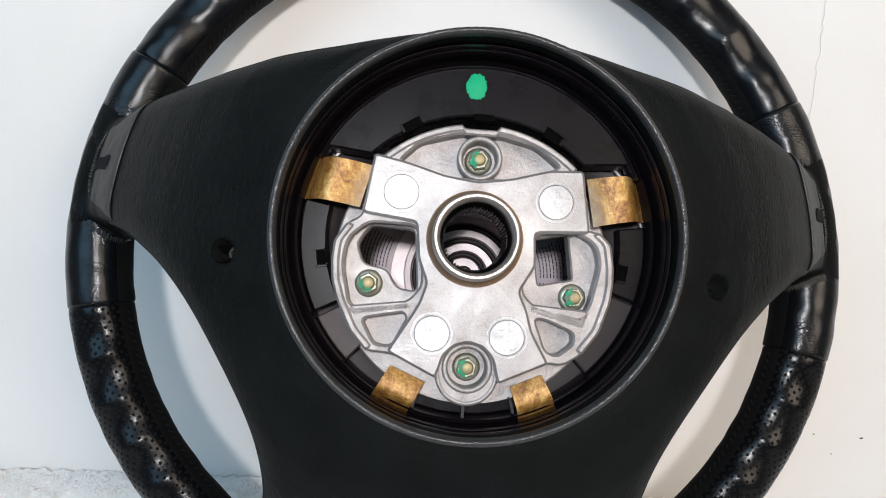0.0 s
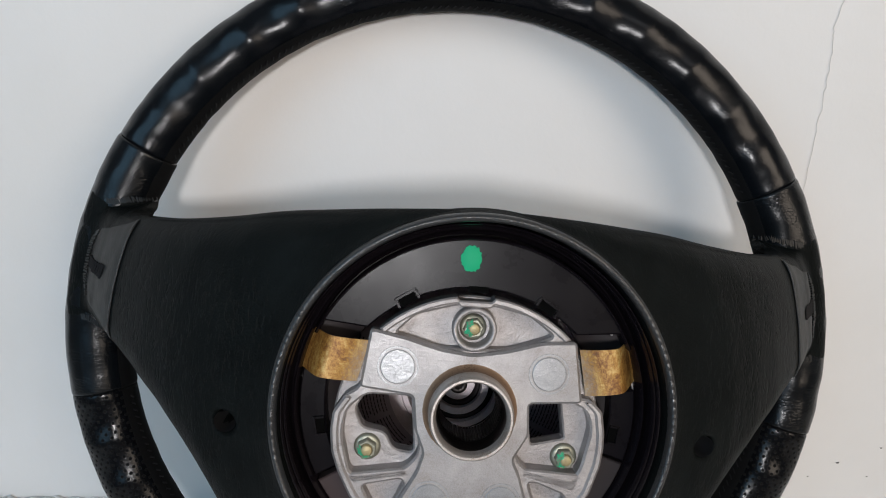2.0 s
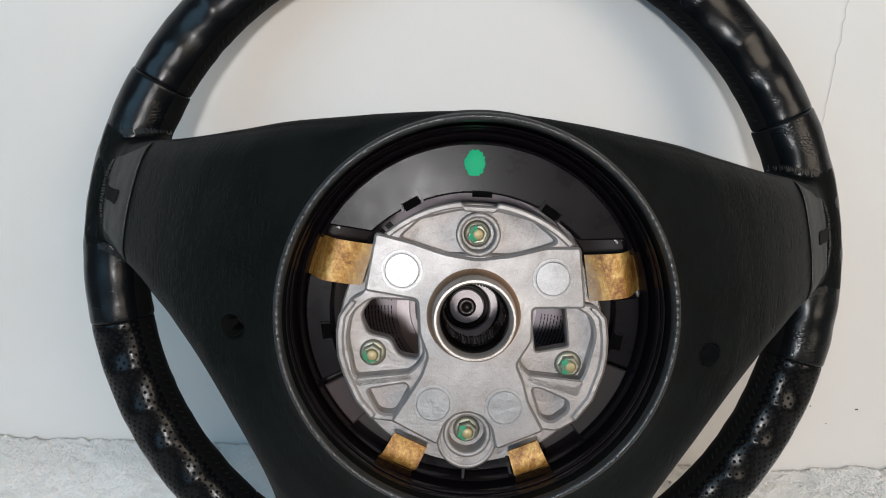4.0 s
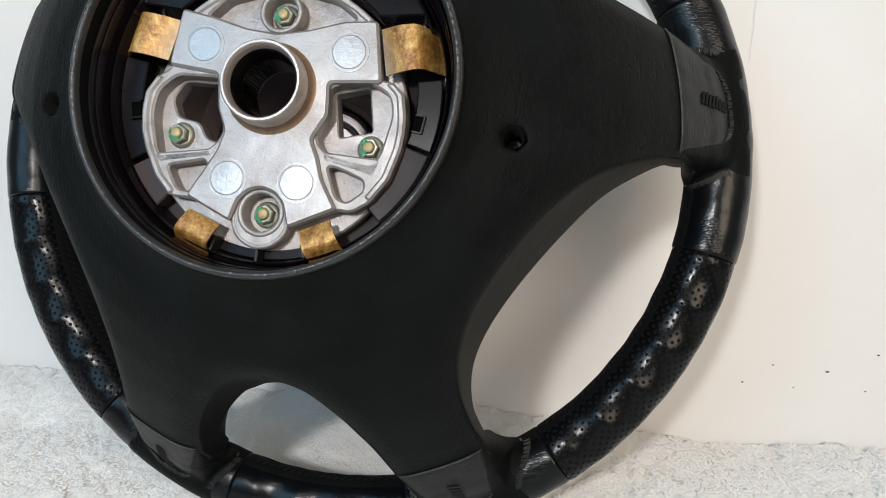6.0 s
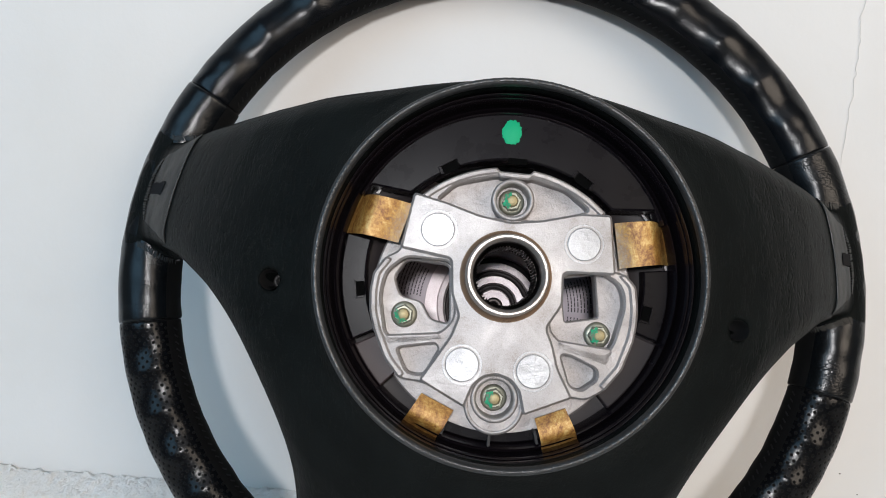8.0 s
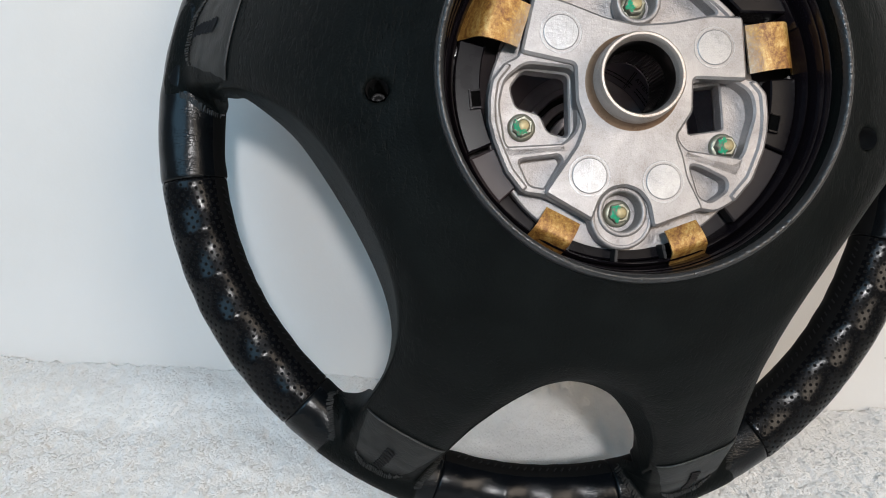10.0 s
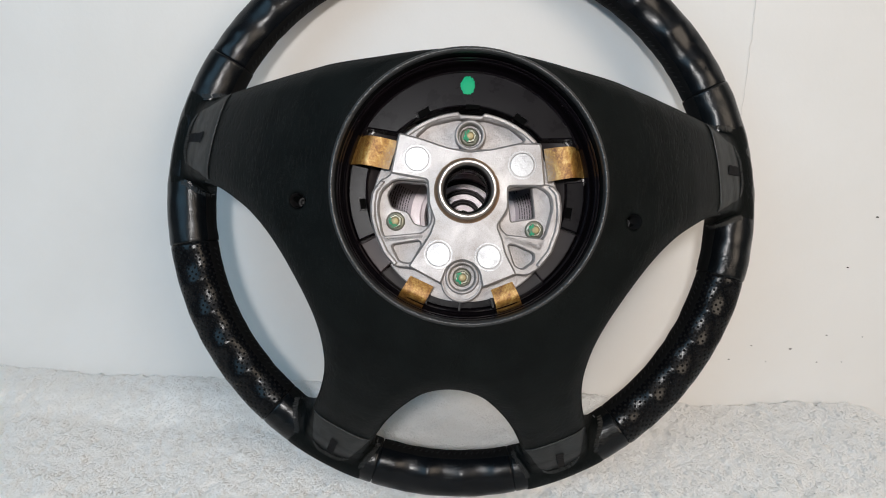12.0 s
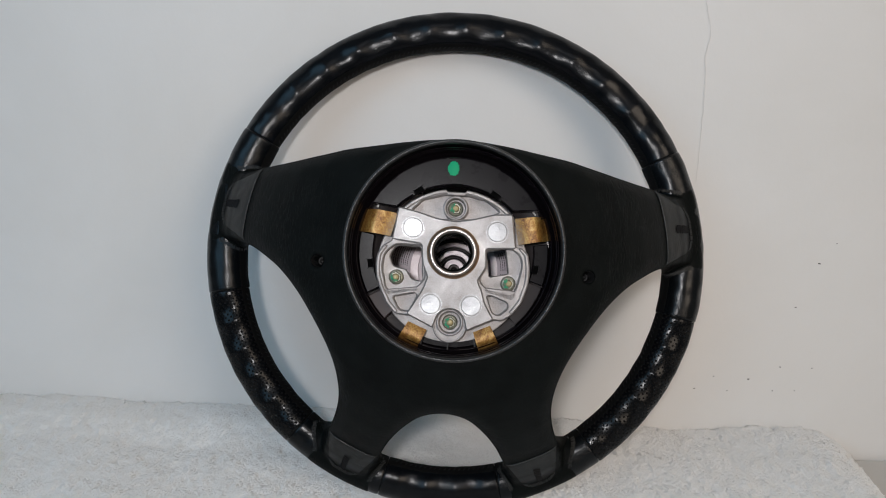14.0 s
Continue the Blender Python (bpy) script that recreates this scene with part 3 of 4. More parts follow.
def rear_cover():
    edge, far = outlines()
    ex = np.array([(p.x, p.y) for p in edge])
    bm = bmesh.new()
    m = 46
    pts = []
    for p, back in zip(edge, far):
        r1 = p.length
        d = p / r1
        inner = Vector(LIP) + d * 0.0668
        row = []
        for j in range(m + 1):
            t = (j / m)
            t = 1 - (1 - t) ** 1.25
            x, z = inner.lerp(p, t)
            r = math.hypot(x, z)
            gap = float(np.sqrt(((ex - (x, z)) ** 2).sum(1).min()))
            y = cover_depth(r) + 0.007 * smooth_step(0.157, 0.168, r)
            if r < 0.172:
                w = 0.011 * smooth_step(0.066, 0.088, r) + 0.0004
                q = max(0.0, 1 - gap / w)
                y += 0.0105 * smooth_step(0.064, 0.092, r) * (1 - math.sqrt(max(0.0, 1 - q * q)))
            for sx, sz in SCREWS:
                h = math.hypot(x - sx, z - sz)
                y += 0.034 * (1 - smooth_step(0.0030, 0.0039, h)) + 0.0008 * (1 - smooth_step(0.0038, 0.0058, h))
            row.append((x, y, z))
        x, y, z = row[-1]
        # the side of the cover runs back from the near edge to the far edge, slightly hollow
        deep = max(back.z, y + 0.010)
        for t in (0.06, 0.14, 0.26, 0.42, 0.60, 0.80, 0.94, 1.0):
            s = t ** 1.25
            row.append((x + (back.x - x) * s, y + (deep - y) * t, z + (back.y - z) * s))
        row.append((back.x * (1 - 0.0020 / r1), deep + 0.0012, back.y * (1 - 0.0020 / r1)))
        row.append((back.x * (1 - 0.0080 / r1), deep + 0.0014, back.y * (1 - 0.0080 / r1)))
        pts.append(row)
    grid(bm, pts, closed_u=True)
    return part("rear_cover", bm, VINYL, WHEEL, "matt black grained vinyl cover with four spokes")


COVER = rear_cover()
for sx, sz in SCREWS:
    cup = revolve([(0.0039, 0.0026), (0.0037, 0.0034), (0.0036, 0.0225), (0.0001, 0.0225)], 32, sx, sz)
    hole = part("screw_hole", cup, DARK, COVER, "deep round screw hole")
    head = revolve([(0.0030, 0.0225), (0.0030, 0.0200), (0.0026, 0.0196), (0.0015, 0.0196), (0.0013, 0.0212), (0.0001, 0.0212)], 24, sx, sz)
    part("screw_head", head, DARK, hole, "dark recessed screw head")


def front_pad():
    """The driver's side of the boss: a closed pad behind the rear cover."""
    edge = outline(-0.012, 300)
    bm = bmesh.new()
    pts = []
    for p in edge:
        if math.degrees(math.atan2(p.y, abs(p.x))) < -72:
            p = p * (1 - 0.006 / p.length)
        p = p * min(1.0, 0.130 / p.length)
        p = p * (1 - 0.016 * smooth_step(25, 60, math.degrees(math.atan2(p.y, abs(p.x)))) / p.length)
        r = p.length
        y = cover_depth(r)
        y0 = y + 0.024
        top_y = max(0.142, y0 + 0.02)
        k = 1.0 - 0.10 * smooth_step(0.140, 0.168, r)
        pts.append([(p.x * f * k, yy, p.y * f * k) for f, yy in ((1.0, y0), (1.006, y0 + 0.003), (1.0, top_y - 0.012), (0.96, top_y - 0.003), (0.86, top_y), (0.4, 0.150), (0.02, 0.151))])
    vs, _ = grid(bm, pts, closed_u=True)
    bm.faces.new([row[-1] for row in vs])
    return part("airbag_pad", bm, VINYL, WHEEL, "black airbag pad facing the wall")


front_pad()


def collar():
    prof = [(0.0705, -0.0060), (0.0692, -0.0110), (0.0686, -0.0140), (0.0678, -0.0158), (0.0664, -0.0155), (0.0659, -0.0125), (0.0657, 0.012), (0.0680, 0.013)]
    c = part("collar", revolve(prof, 180, *LIP), VINYL, COVER, "raised black lip round the hub opening")
    edge = [(0.0690, -0.0128), (0.0688, -0.0148), (0.0684, -0.0160), (0.0676, -0.0167), (0.0667, -0.0164), (0.0661, -0.0154), (0.0659, -0.0138)]
    bm = revolve(edge, 720, *LIP)
    for v in bm.verts:
        a = math.atan2(v.co.z - LIP[1], v.co.x - LIP[0])
        v.co.y += 0.00018 * noise.noise((a * 40, 3.0, 0)) + 0.00013 * math.sin(a * 150 + 2 * math.sin(a * 9)) * (0.6 + 0.4 * math.sin(a * 5))
    part("worn_edge", bm, COLLAR, c, "creased black leather crest of the lip")
    ring = [(0.0658, -0.0084), (0.0654, -0.0090), (0.0651, -0.0085), (0.0650, -0.0052), (0.0647, -0.0058), (0.0644, -0.0053), (0.0642, -0.0020), (0.0640, 0.006), (0.0631, 0.0065), (0.0628, 0.0005), (0.0622, -0.0002), (0.0617, 0.0010), (0.0611, 0.020), (0.0664, 0.021)]
    sharp(part("inner_ring", revolve(ring, 180, LIP[0] * 0.5, LIP[1] * 0.5), GLOSS, WHEEL, "glossy black plastic ring"), 50)
    well = [(0.0660, 0.010), (0.0660, 0.078), (0.060, 0.086), (0.002, 0.086)]
    shell = part("well", revolve(well, 96), WELL, WHEEL, "pale mauve housing behind the hub")
    ring = revolve([(0.0046, 0.086), (0.0046, 0.0825), (0.0040, 0.0818), (0.0022, 0.0818), (0.0018, 0.0835), (0.0001, 0.0835)], 28, -0.0560, 0.0050)
    part("housing_bolt", ring, DARK, shell, "black bolt in the housing")


collar()


# ---- plates in the well ----
def arc_plate(a0, a1, r0, r1, n=40):
    pts = [(r1 * math.cos(radians(a0 + (a1 - a0) * i / n)), r1 * math.sin(radians(a0 + (a1 - a0) * i / n))) for i in range(n + 1)]
    pts += [(r0 * math.cos(radians(a1 + (a0 - a1) * i / n)), r0 * math.sin(radians(a1 + (a0 - a1) * i / n))) for i in range(n + 1)]
    return pts


# end points in mm of bright strips that stand for edge highlights
EDGES = ((-48.4, 31.3, -51.0, 27.3), (-59.0, 10.2, -60.4, 6.0), (48.9, 31.2, 52.0, 27.5), (60.2, 11.2, 61.6, 7.2), (-52.8, -15.9, -52.0, -22.0))


def well_plates():
    base = part("well_floor", revolve([(0.0620, 0.0125), (0.0470, 0.0125), (0.0465, 0.0135), (0.0465, 0.016), (0.0620, 0.018)], 96), HOUSING, WHEEL, "mauve-brown ledge seen between the plates")
    cres = [(0.0606 * math.cos(radians(29.5 + 122 * i / 60)), 0.0606 * math.sin(radians(29.5 + 122 * i / 60))) for i in range(61)]
    cres += [(0.0522 * math.cos(radians(136 - 90 * i / 40)), -0.009 + 0.0522 * math.sin(radians(136 - 90 * i / 40))) for i in range(41)]
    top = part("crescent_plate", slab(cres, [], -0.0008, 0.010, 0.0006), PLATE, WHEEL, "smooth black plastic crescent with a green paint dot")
    sharp(top)
    ridge = revolve([(0.0612, 0.008), (0.0612, -0.0016), (0.0606, -0.0024), (0.0600, -0.0016), (0.0600, 0.008)], 60, a0=24, a1=156)
    sharp(part("ridge", ridge, GLOSS, top), 40)
    for a in (57, 122):
        c = Vector((0.0440 * math.cos(radians(a)), -0.0014, 0.0440 * math.sin(radians(a)) - 0.0004))
        m = Matrix.Rotation(-radians(a - 90), 3, "Y")
        bm = bmesh.new()
        box(bm, c + m @ Vector((0, -0.0004, 0.0034)), (0.0084, 0.0024, 0.0008), m, 0.0002)
        for side in (-1, 1):
            box(bm, c + m @ Vector((0.0038 * side, -0.0004, 0.0016)), (0.0009, 0.0024, 0.0030), m, 0.0002)
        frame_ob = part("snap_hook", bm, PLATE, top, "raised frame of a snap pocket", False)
        # no recess is cut: a dark slab paints the pocket's shade
        bm = bmesh.new()
        box(bm, c + m @ Vector((0, 0.0001, 0.0014)), (0.0062, 0.0010, 0.0032), m)
        part("pocket", bm, POCKET_SHADE, frame_ob, "dark slab painting the shade of an open pocket", False)
    # the slot's shade is a dark slab too
    bm = bmesh.new()
    box(bm, (0.0004, -0.0006, 0.0428), (0.0070, 0.0012, 0.0022))
    part("pocket", bm, POCKET_SHADE, top, "dark slab painted as a shaded slot over the hub's notch", False)
    bm = bmesh.new()
    rng = random.Random(9)
    n = 40
    ring = []
    for i in range(n):
        a = math.tau * i / n
        q = rng.uniform(0.93, 1.10)
        ring.append(bm.verts.new((-0.0028 + 0.0036 * q * math.cos(a), -0.00095, 0.0535 + 0.0047 * q * math.sin(a))))
    hi = [bm.verts.new((-0.0028 + (v.co.x + 0.0028) * 0.9, -0.0012, 0.0535 + (v.co.z - 0.0535) * 0.9)) for v in ring]
    for i in range(n):
        bm.faces.new((ring[i], ring[(i + 1) % n], hi[(i + 1) % n], hi[i]))
    bm.faces.new(hi)
    part("paint_dot", bm, GREEN, top, "ragged dot of bright green paint")
    # the right block's mauve-brown tint paints a torch reflection on black plastic
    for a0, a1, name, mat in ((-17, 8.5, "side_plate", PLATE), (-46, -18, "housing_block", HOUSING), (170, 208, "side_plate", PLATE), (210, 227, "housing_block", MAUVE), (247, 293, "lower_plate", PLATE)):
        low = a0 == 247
        label = {"side_plate": "black plastic plate beside the hub", "lower_plate": "black plastic plate below the hub", "housing_block": "mauve-brown block beside the hub; the right one's tint paints a reflection"}[name]
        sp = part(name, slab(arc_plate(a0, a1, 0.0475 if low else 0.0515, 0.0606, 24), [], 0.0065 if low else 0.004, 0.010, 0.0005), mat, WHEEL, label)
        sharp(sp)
        if name != "side_plate":
            continue
        a = -8.5 if a0 < 0 else 190.5
        m = Matrix.Rotation(-radians(a), 3, "Y")
        c = Vector((0.0535 * math.cos(radians(a)), 0.0035, 0.0535 * math.sin(radians(a))))
        bm = bmesh.new()
        for sz in (-0.0030, 0.0030):
            box(bm, c + m @ Vector((0, -0.0004, sz)), (0.0034, 0.0016, 0.0006), m, 0.0002)
        box(bm, c + m @ Vector((0.0018, -0.0004, 0)), (0.0006, 0.0016, 0.0066), m, 0.0002)
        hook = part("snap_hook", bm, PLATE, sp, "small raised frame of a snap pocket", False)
        # solid dark slab in place of the shaded opening
        bm = bmesh.new()
        box(bm, c + m @ Vector((0, 0.0002, 0)), (0.0030, 0.0010, 0.0054), m)
        part("pocket", bm, POCKET_SHADE, hook, "dark slab painting the shade of an open pocket", False)
    for x0, z0, x1, z1 in EDGES:
        bm = bmesh.new()
        d = Vector(((x1 - x0) / 1000, 0, (z1 - z0) / 1000))
        t = d.normalized()
        box(bm, ((x0 + x1) / 2000, 0.0110, (z0 + z1) / 2000), (d.length, 0.0030, 0.0009), Matrix((t, Vector((0, 1, 0)), t.cross(Vector((0, 1, 0))))).transposed(), 0.0002)
        part("edge_glint", bm, MACHINED, base, "thin bright strip painting the highlight on a metal edge", False)
    for a in (-107, -90, -73):
        bm = bmesh.new()
        m = Matrix.Rotation(-radians(a), 3, "Y")
        box(bm, (0.0570 * math.cos(radians(a)), 0.0035, 0.0588 * math.sin(radians(a))), (0.0050, 0.006, 0.0010), m, 0.0002)
        part("rib", bm, DARK, base, "", False)


well_plates()

# ---- cast hub ----
HUB_Z = -0.009


def hub_plate():
    side_r = mm([(43.4, 5.6), (47.7, 1.3), (49.0, -6.5), (49.1, -12.5), (48.4, -18.4), (45.2, -29.0), (39.3, -37.3)])
    side_l = mm([(-34.5, -40.8), (-40.6, -34.2), (-45.8, -24.0), (-48.0, -17.5), (-48.7, -10.0), (-48.2, -3.4), (-44.1, 3.1)])
    lobe = mm([(33.2, -41.4), (27.0, -41.0), (11.4, -48.0), (9.4, -51.6), (5.2, -55.4), (0.4, -56.8), (-4.4, -55.4), (-8.6, -51.6), (-10.6, -47.6), (-26.0, -41.2)])
    crown = [(0.0005 + 0.0494 * math.cos(radians(47 + 86 * i / 60)), HUB_Z + 0.0494 * math.sin(radians(47 + 86 * i / 60))) for i in range(61)]
    crown = [(x, min(z, 0.0386) if abs(x) < 0.0058 else z) for x, z in crown]
    flat = rounded(mm([(39.6, 6.0)]) + side_r + lobe + side_l + mm([(-39.5, 5.6), (-37.0, 18.0)]), 0.0022) + crown[::-1] + mm([(37.0, 18.0)])
    ear_l = rounded(mm([(-36.8, 3.6), (-43.4, -2.6), (-44.6, -11.4), (-41.0, -26.0), (-21.5, -22.8), (-17.0, -17.0), (-20.0, 3.4)]), 0.003)
    ear_r = rounded(mm([(20.4, 2.4), (33.0, 6.0), (42.3, 1.2), (44.2, -5.6), (41.2, -20.0), (38.5, -24.0), (21.6, -21.0), (17.8, -16.9)]), 0.003)
    pock_l = rounded(mm([(-36.6, -29.8), (-23.0, -26.8), (-21.6, -28.4), (-26.3, -38.4), (-32.0, -38.0)]), 0.002)
    pock_r = rounded(mm([(22.8, -26.0), (26.0, -26.0), (36.0, -29.8), (36.4, -33.4), (31.0, -38.0), (27.0, -36.6)]), 0.002)
    cres = rounded(mm([(-27.8, 25.6), (-21.0, 32.6), (-7.2, 36.6), (7.2, 36.8), (19.5, 34.0), (28.4, 27.4), (14, 22.0), (-13, 21.0)]), 0.002)
    well_b = circle(0.0004, -0.0441, 0.0079, 40)
    front = part("hub_plate", slab(flat, [ear_l, ear_r, pock_l, pock_r, cres, well_b, circle(0, 0, 0.0140, 48)], -0.0004, 0.0085, 0.0008), CAST, WHEEL, "cast aluminium hub plate with windows and ribs")
    sharp(front)
    win_l = rounded(mm([(-36.6, 3.0), (-40.8, -3.8), (-38.0, -10.6), (-29.5, -12.0), (-26.0, -18.2), (-18.6, -19.2), (-20.8, 2.6)]), 0.0022)
    win_r = rounded(mm([(21.4, 1.8), (33.5, 4.6), (36.0, -11.2), (24.0, -14.0)]), 0.0010)
    back = part("back_plate", slab(circle(0, HUB_Z, 0.0486, 96), [win_l, win_r, circle(0, 0, 0.0140, 48)], 0.0064, 0.0114, 0.0006), CAST, front, "lower level of the casting")
    sharp(back)
    for win, y0 in ((win_l, 0.0112), (win_r, 0.0112)):
        lip = [(p[0], p[1]) for p in win]
        bm = slab(inset(ccw(lip), -0.0012), [lip], y0 - 0.0004, 0.0135, 0.0003)
        part("window_wall", bm, CAST, front, "cast side of the window")
    # raised rib between the window and the pocket, on both sides
    for poly in (mm([(-43.0, -25.8), (-21.5, -22.6), (-19.5, -25.4), (-40.0, -29.2)]), mm([(42.0, -22.0), (21.0, -20.8), (20.0, -23.8), (39.5, -28.6)])):
        sharp(part("rib", slab(rounded(poly, 0.0012), [], -0.0004, 0.0070, 0.0006), CAST, front))
    # outer kerb of the casting
    for side in (side_r, side_l):
        inner = [(x * (1 - 0.0030 / math.hypot(x, z - HUB_Z)), HUB_Z + (z - HUB_Z) * (1 - 0.0030 / math.hypot(x, z - HUB_Z))) for x, z in side[::-1]]
        sharp(part("kerb", slab(rounded(side + inner, 0.0012), [], -0.0012, 0.0060, 0.0009), CAST, front))
    ridge = [(x * 0.952, HUB_Z + (z - HUB_Z) * 0.952) for x, z in crown[::-1]]
    sharp(part("kerb", slab(crown + ridge, [], -0.0012, 0.0050, 0.0006), CAST, front))
    # ring wells round the top and bottom nuts
    for x, z, r in ((0.0, 0.0284, 0.0079), (0.0004, -0.0441, 0.0086)):
        bm = revolve([(r, 0.005), (r, -0.0004), (r - 0.0006, -0.0010), (r - 0.0014, -0.0009), (r - 0.0019, -0.0002), (r - 0.0021, 0.0070)], 56, x, z)
        part("nut_well", bm, CAST, front)
    bm = revolve([(0.0108, 0.008), (0.0108, -0.0002), (0.0101, -0.0008), (0.0094, -0.0006), (0.0088, 0.0004), (0.0086, 0.004)], 56, 0.0004, -0.0462, 175, 365)
    part("kerb", bm, CAST, front)
    return front


hub_plate()


def cross_plate():
    poly = mm([(-36.4, 27.4), (-24.0, 24.9), (-11.5, 21.4), (0, 20.0), (11.5, 21.9), (24.2, 25.6), (36.3, 26.4), (39.6, 4.6), (20.9, 3.4), (21.6, -8.0), (16.6, -17.0), (19.5, -23.0), (21.8, -30.5), (28.0, -40.8), (11.0, -48.8),
               (10.0, -45.4), (8.6, -40.4), (5.2, -36.8), (0.4, -35.4), (-4.4, -36.8), (-7.8, -40.4), (-9.2, -45.2), (-10.2, -48.2), (-27.4, -40.2), (-20.0, -27.4), (-17.6, -23.0), (-15.6, -16.0), (-19.0, -8.0), (-20.4, 4.2), (-39.2, 6.4)])
    p = part("cross_plate", slab(rounded(poly, 0.0016), [circle(0, 0, 0.0135, 48)], -0.0028, 0.003, 0.0009), MACHINED, WHEEL, "machined aluminium cross plate with four round pads")
    sharp(p)
    for x, z in ((-0.0262, 0.0144), (0.0271, 0.0146), (-0.0124, -0.0331), (0.0131, -0.0328)):
        bm = revolve([(0.0001, -0.0030), (0.0058, -0.0030), (0.0061, -0.0028), (0.0062, -0.0025), (0.0066, -0.0025), (0.0067, -0.0029), (0.0072, -0.0029), (0.0074, -0.0025)], 48, x, z)
        sharp(part("pad", bm, PAD, p, "round machined pad"), 12)
    return p


cross_plate()


def boss():
    prof = [(0.0148, -0.0062), (0.0147, -0.0080), (0.0146, -0.0114), (0.0144, -0.0127), (0.0139, -0.0133), (0.0132, -0.0133), (0.0127, -0.0126), (0.0124, -0.0115), (0.0122, -0.0100), (0.0121, -0.0095)]
    b = part("bore", revolve(prof, 96), STEEL, WHEEL, "turned steel bore of the hub")
    sharp(b, 50)
    part("stained_foot", revolve([(0.0178, -0.0025), (0.0163, -0.0029), (0.0154, -0.0038), (0.0150, -0.0050), (0.0148, -0.0062)], 96), RUST, b, "brown rust-stained foot of the bore")
    part("throat", revolve([(0.0121, -0.0095), (0.0120, -0.0030), (0.0113, -0.0018), (0.0140, 0.0022)], 72), SPLINE, b, "dark smooth throat of the bore")
    bm = bmesh.new()
    n = 62
    rows = []
    for i in range(n * 4):
        a = math.tau * i / (n * 4)
        r = (0.0112, 0.0112, 0.0105, 0.0105)[i % 4]
        rows.append([(r * math.cos(a), y, r * math.sin(a)) for y in (-0.0018, -0.0012, 0.0120)])
    grid(bm, rows, closed_u=True)
    part("spline", bm, SPLINE, b, "dark toothed spline inside the bore", False)
    tube = revolve([(0.0150, 0.002), (0.0150, 0.0130), (0.0107, 0.0130), (0.0106, 0.0118)], 64)
    part("sleeve", tube, SPLINE, b)


boss()


def nut(x, z, y, turn, seed):
    top_ob = part("flange_nut", revolve([(0.0001, y), (0.0049, y), (0.0049, y - 0.0008), (0.0044, y - 0.0016), (0.0038, y - 0.0019), (0.0001, y - 0.0021)], 40, x, z), ZINC, WHEEL, "zinc-plated flange nut daubed with green paint")
    bm = bmesh.new()
    m = Matrix.Rotation(turn, 3, "Y")
    hexa = []
    for k in range(6):
        a = math.tau * k / 6
        hexa.append((x + 0.0037 * math.cos(a + turn), z + 0.0037 * math.sin(a + turn)))
    bm = slab(hexa, [circle(x, z, 0.0020, 24)], y - 0.0050, y - 0.0010, 0.0004)
    sharp(part("hexagon", bm, ZINC, top_ob))
    stud = revolve([(0.0020, y), (0.0020, y - 0.0060), (0.0017, y - 0.0063), (0.0001, y - 0.0063)], 24, x, z)
    part("stud", stud, GILT, top_ob, "yellow zinc stud end")
    rng = random.Random(seed)
    bm = bmesh.new()
    a0 = rng.uniform(1.6, 2.6)
    rows = []
    for i in range(12):
        a = a0 + i * 0.25
        r1 = 0.0040 * rng.uniform(0.72, 1.0)
        r0 = 0.0019 * rng.uniform(0.7, 1.05)
        rows.append([(x + r * math.cos(a), yy, z + r * math.sin(a)) for r, yy in ((r0, y - 0.0066), (0.0021, y - 0.0064), (0.0024, y - 0.0053), (r1 * 0.9, y - 0.0052), (r1 * 0.98, y - 0.0044))])
    grid(bm, rows)
    part("paint_daub", bm, WORN_GREEN, top_ob, "smear of green paint")


nut(-0.0001, 0.0284, 0.0068, 0.2, 1)
nut(-0.0356, -0.0175, 0.0068, 0.5, 2)
nut(0.0362, -0.0176, 0.0068, 0.1, 3)
nut(0.0005, -0.0443, 0.0068, 0.35, 4)


def clip(points, name, arch, drop, label):
    """A bent spring strip between two edges, given inner edge first."""
    (ax, az), (bx, bz), (cx, cz), (dx, dz) = [(x / 1000, z / 1000) for x, z in points]
    bm = bmesh.new()
    n, k = 18, 6
    up, low = [], []
    for i in range(n + 1):
        u = i / n
        x0, z0, x1, z1 = ax + (bx - ax) * u, az + (bz - az) * u, dx + (cx - dx) * u, dz + (cz - dz) * u
        y = -0.0015 - arch * math.sin(math.pi * min(1, u * 1.05)) + drop * smooth_step(0.55, 1.0, u)
        up.append([(x0 + (x1 - x0) * j / k, y, z0 + (z1 - z0) * j / k) for j in range(k + 1)])
        low.append([(x0 + (x1 - x0) * j / k, y + 0.0009, z0 + (z1 - z0) * j / k) for j in range(k + 1)])
    a, _ = grid(bm, up)
    b, _ = grid(bm, low)
    ring_a = [r[0] for r in a] + a[-1][1:] + [r[-1] for r in a[-2::-1]] + a[0][-2:0:-1]
    ring_b = [r[0] for r in b] + b[-1][1:] + [r[-1] for r in b[-2::-1]] + b[0][-2:0:-1]
    for i in range(len(ring_a)):
        j = (i + 1) % len(ring_a)
        bm.faces.new((ring_a[i], ring_a[j], ring_b[j], ring_b[i]))
    sharp(part(name, bm, BRASS, WHEEL, label), 40)


clip([(-36.5, 22.9), (-59.5, 25.6), (-63.0, 10.8), (-40.2, 8.2)], "spring_clip", 0.0035, 0.010, "bent gold-coloured spring clip with rust streaks")
clip([(37.6, 23.6), (58.8, 26.4), (62.0, 11.5), (40.8, 7.2)], "spring_clip", 0.0035, 0.010, "bent gold-coloured spring clip with rust streaks")
clip([(-25.8, -44.8), (-32.6, -57.2), (-19.6, -62.0), (-13.8, -49.6)], "spring_clip", 0.0020, 0.006, "short gold-coloured spring clip")
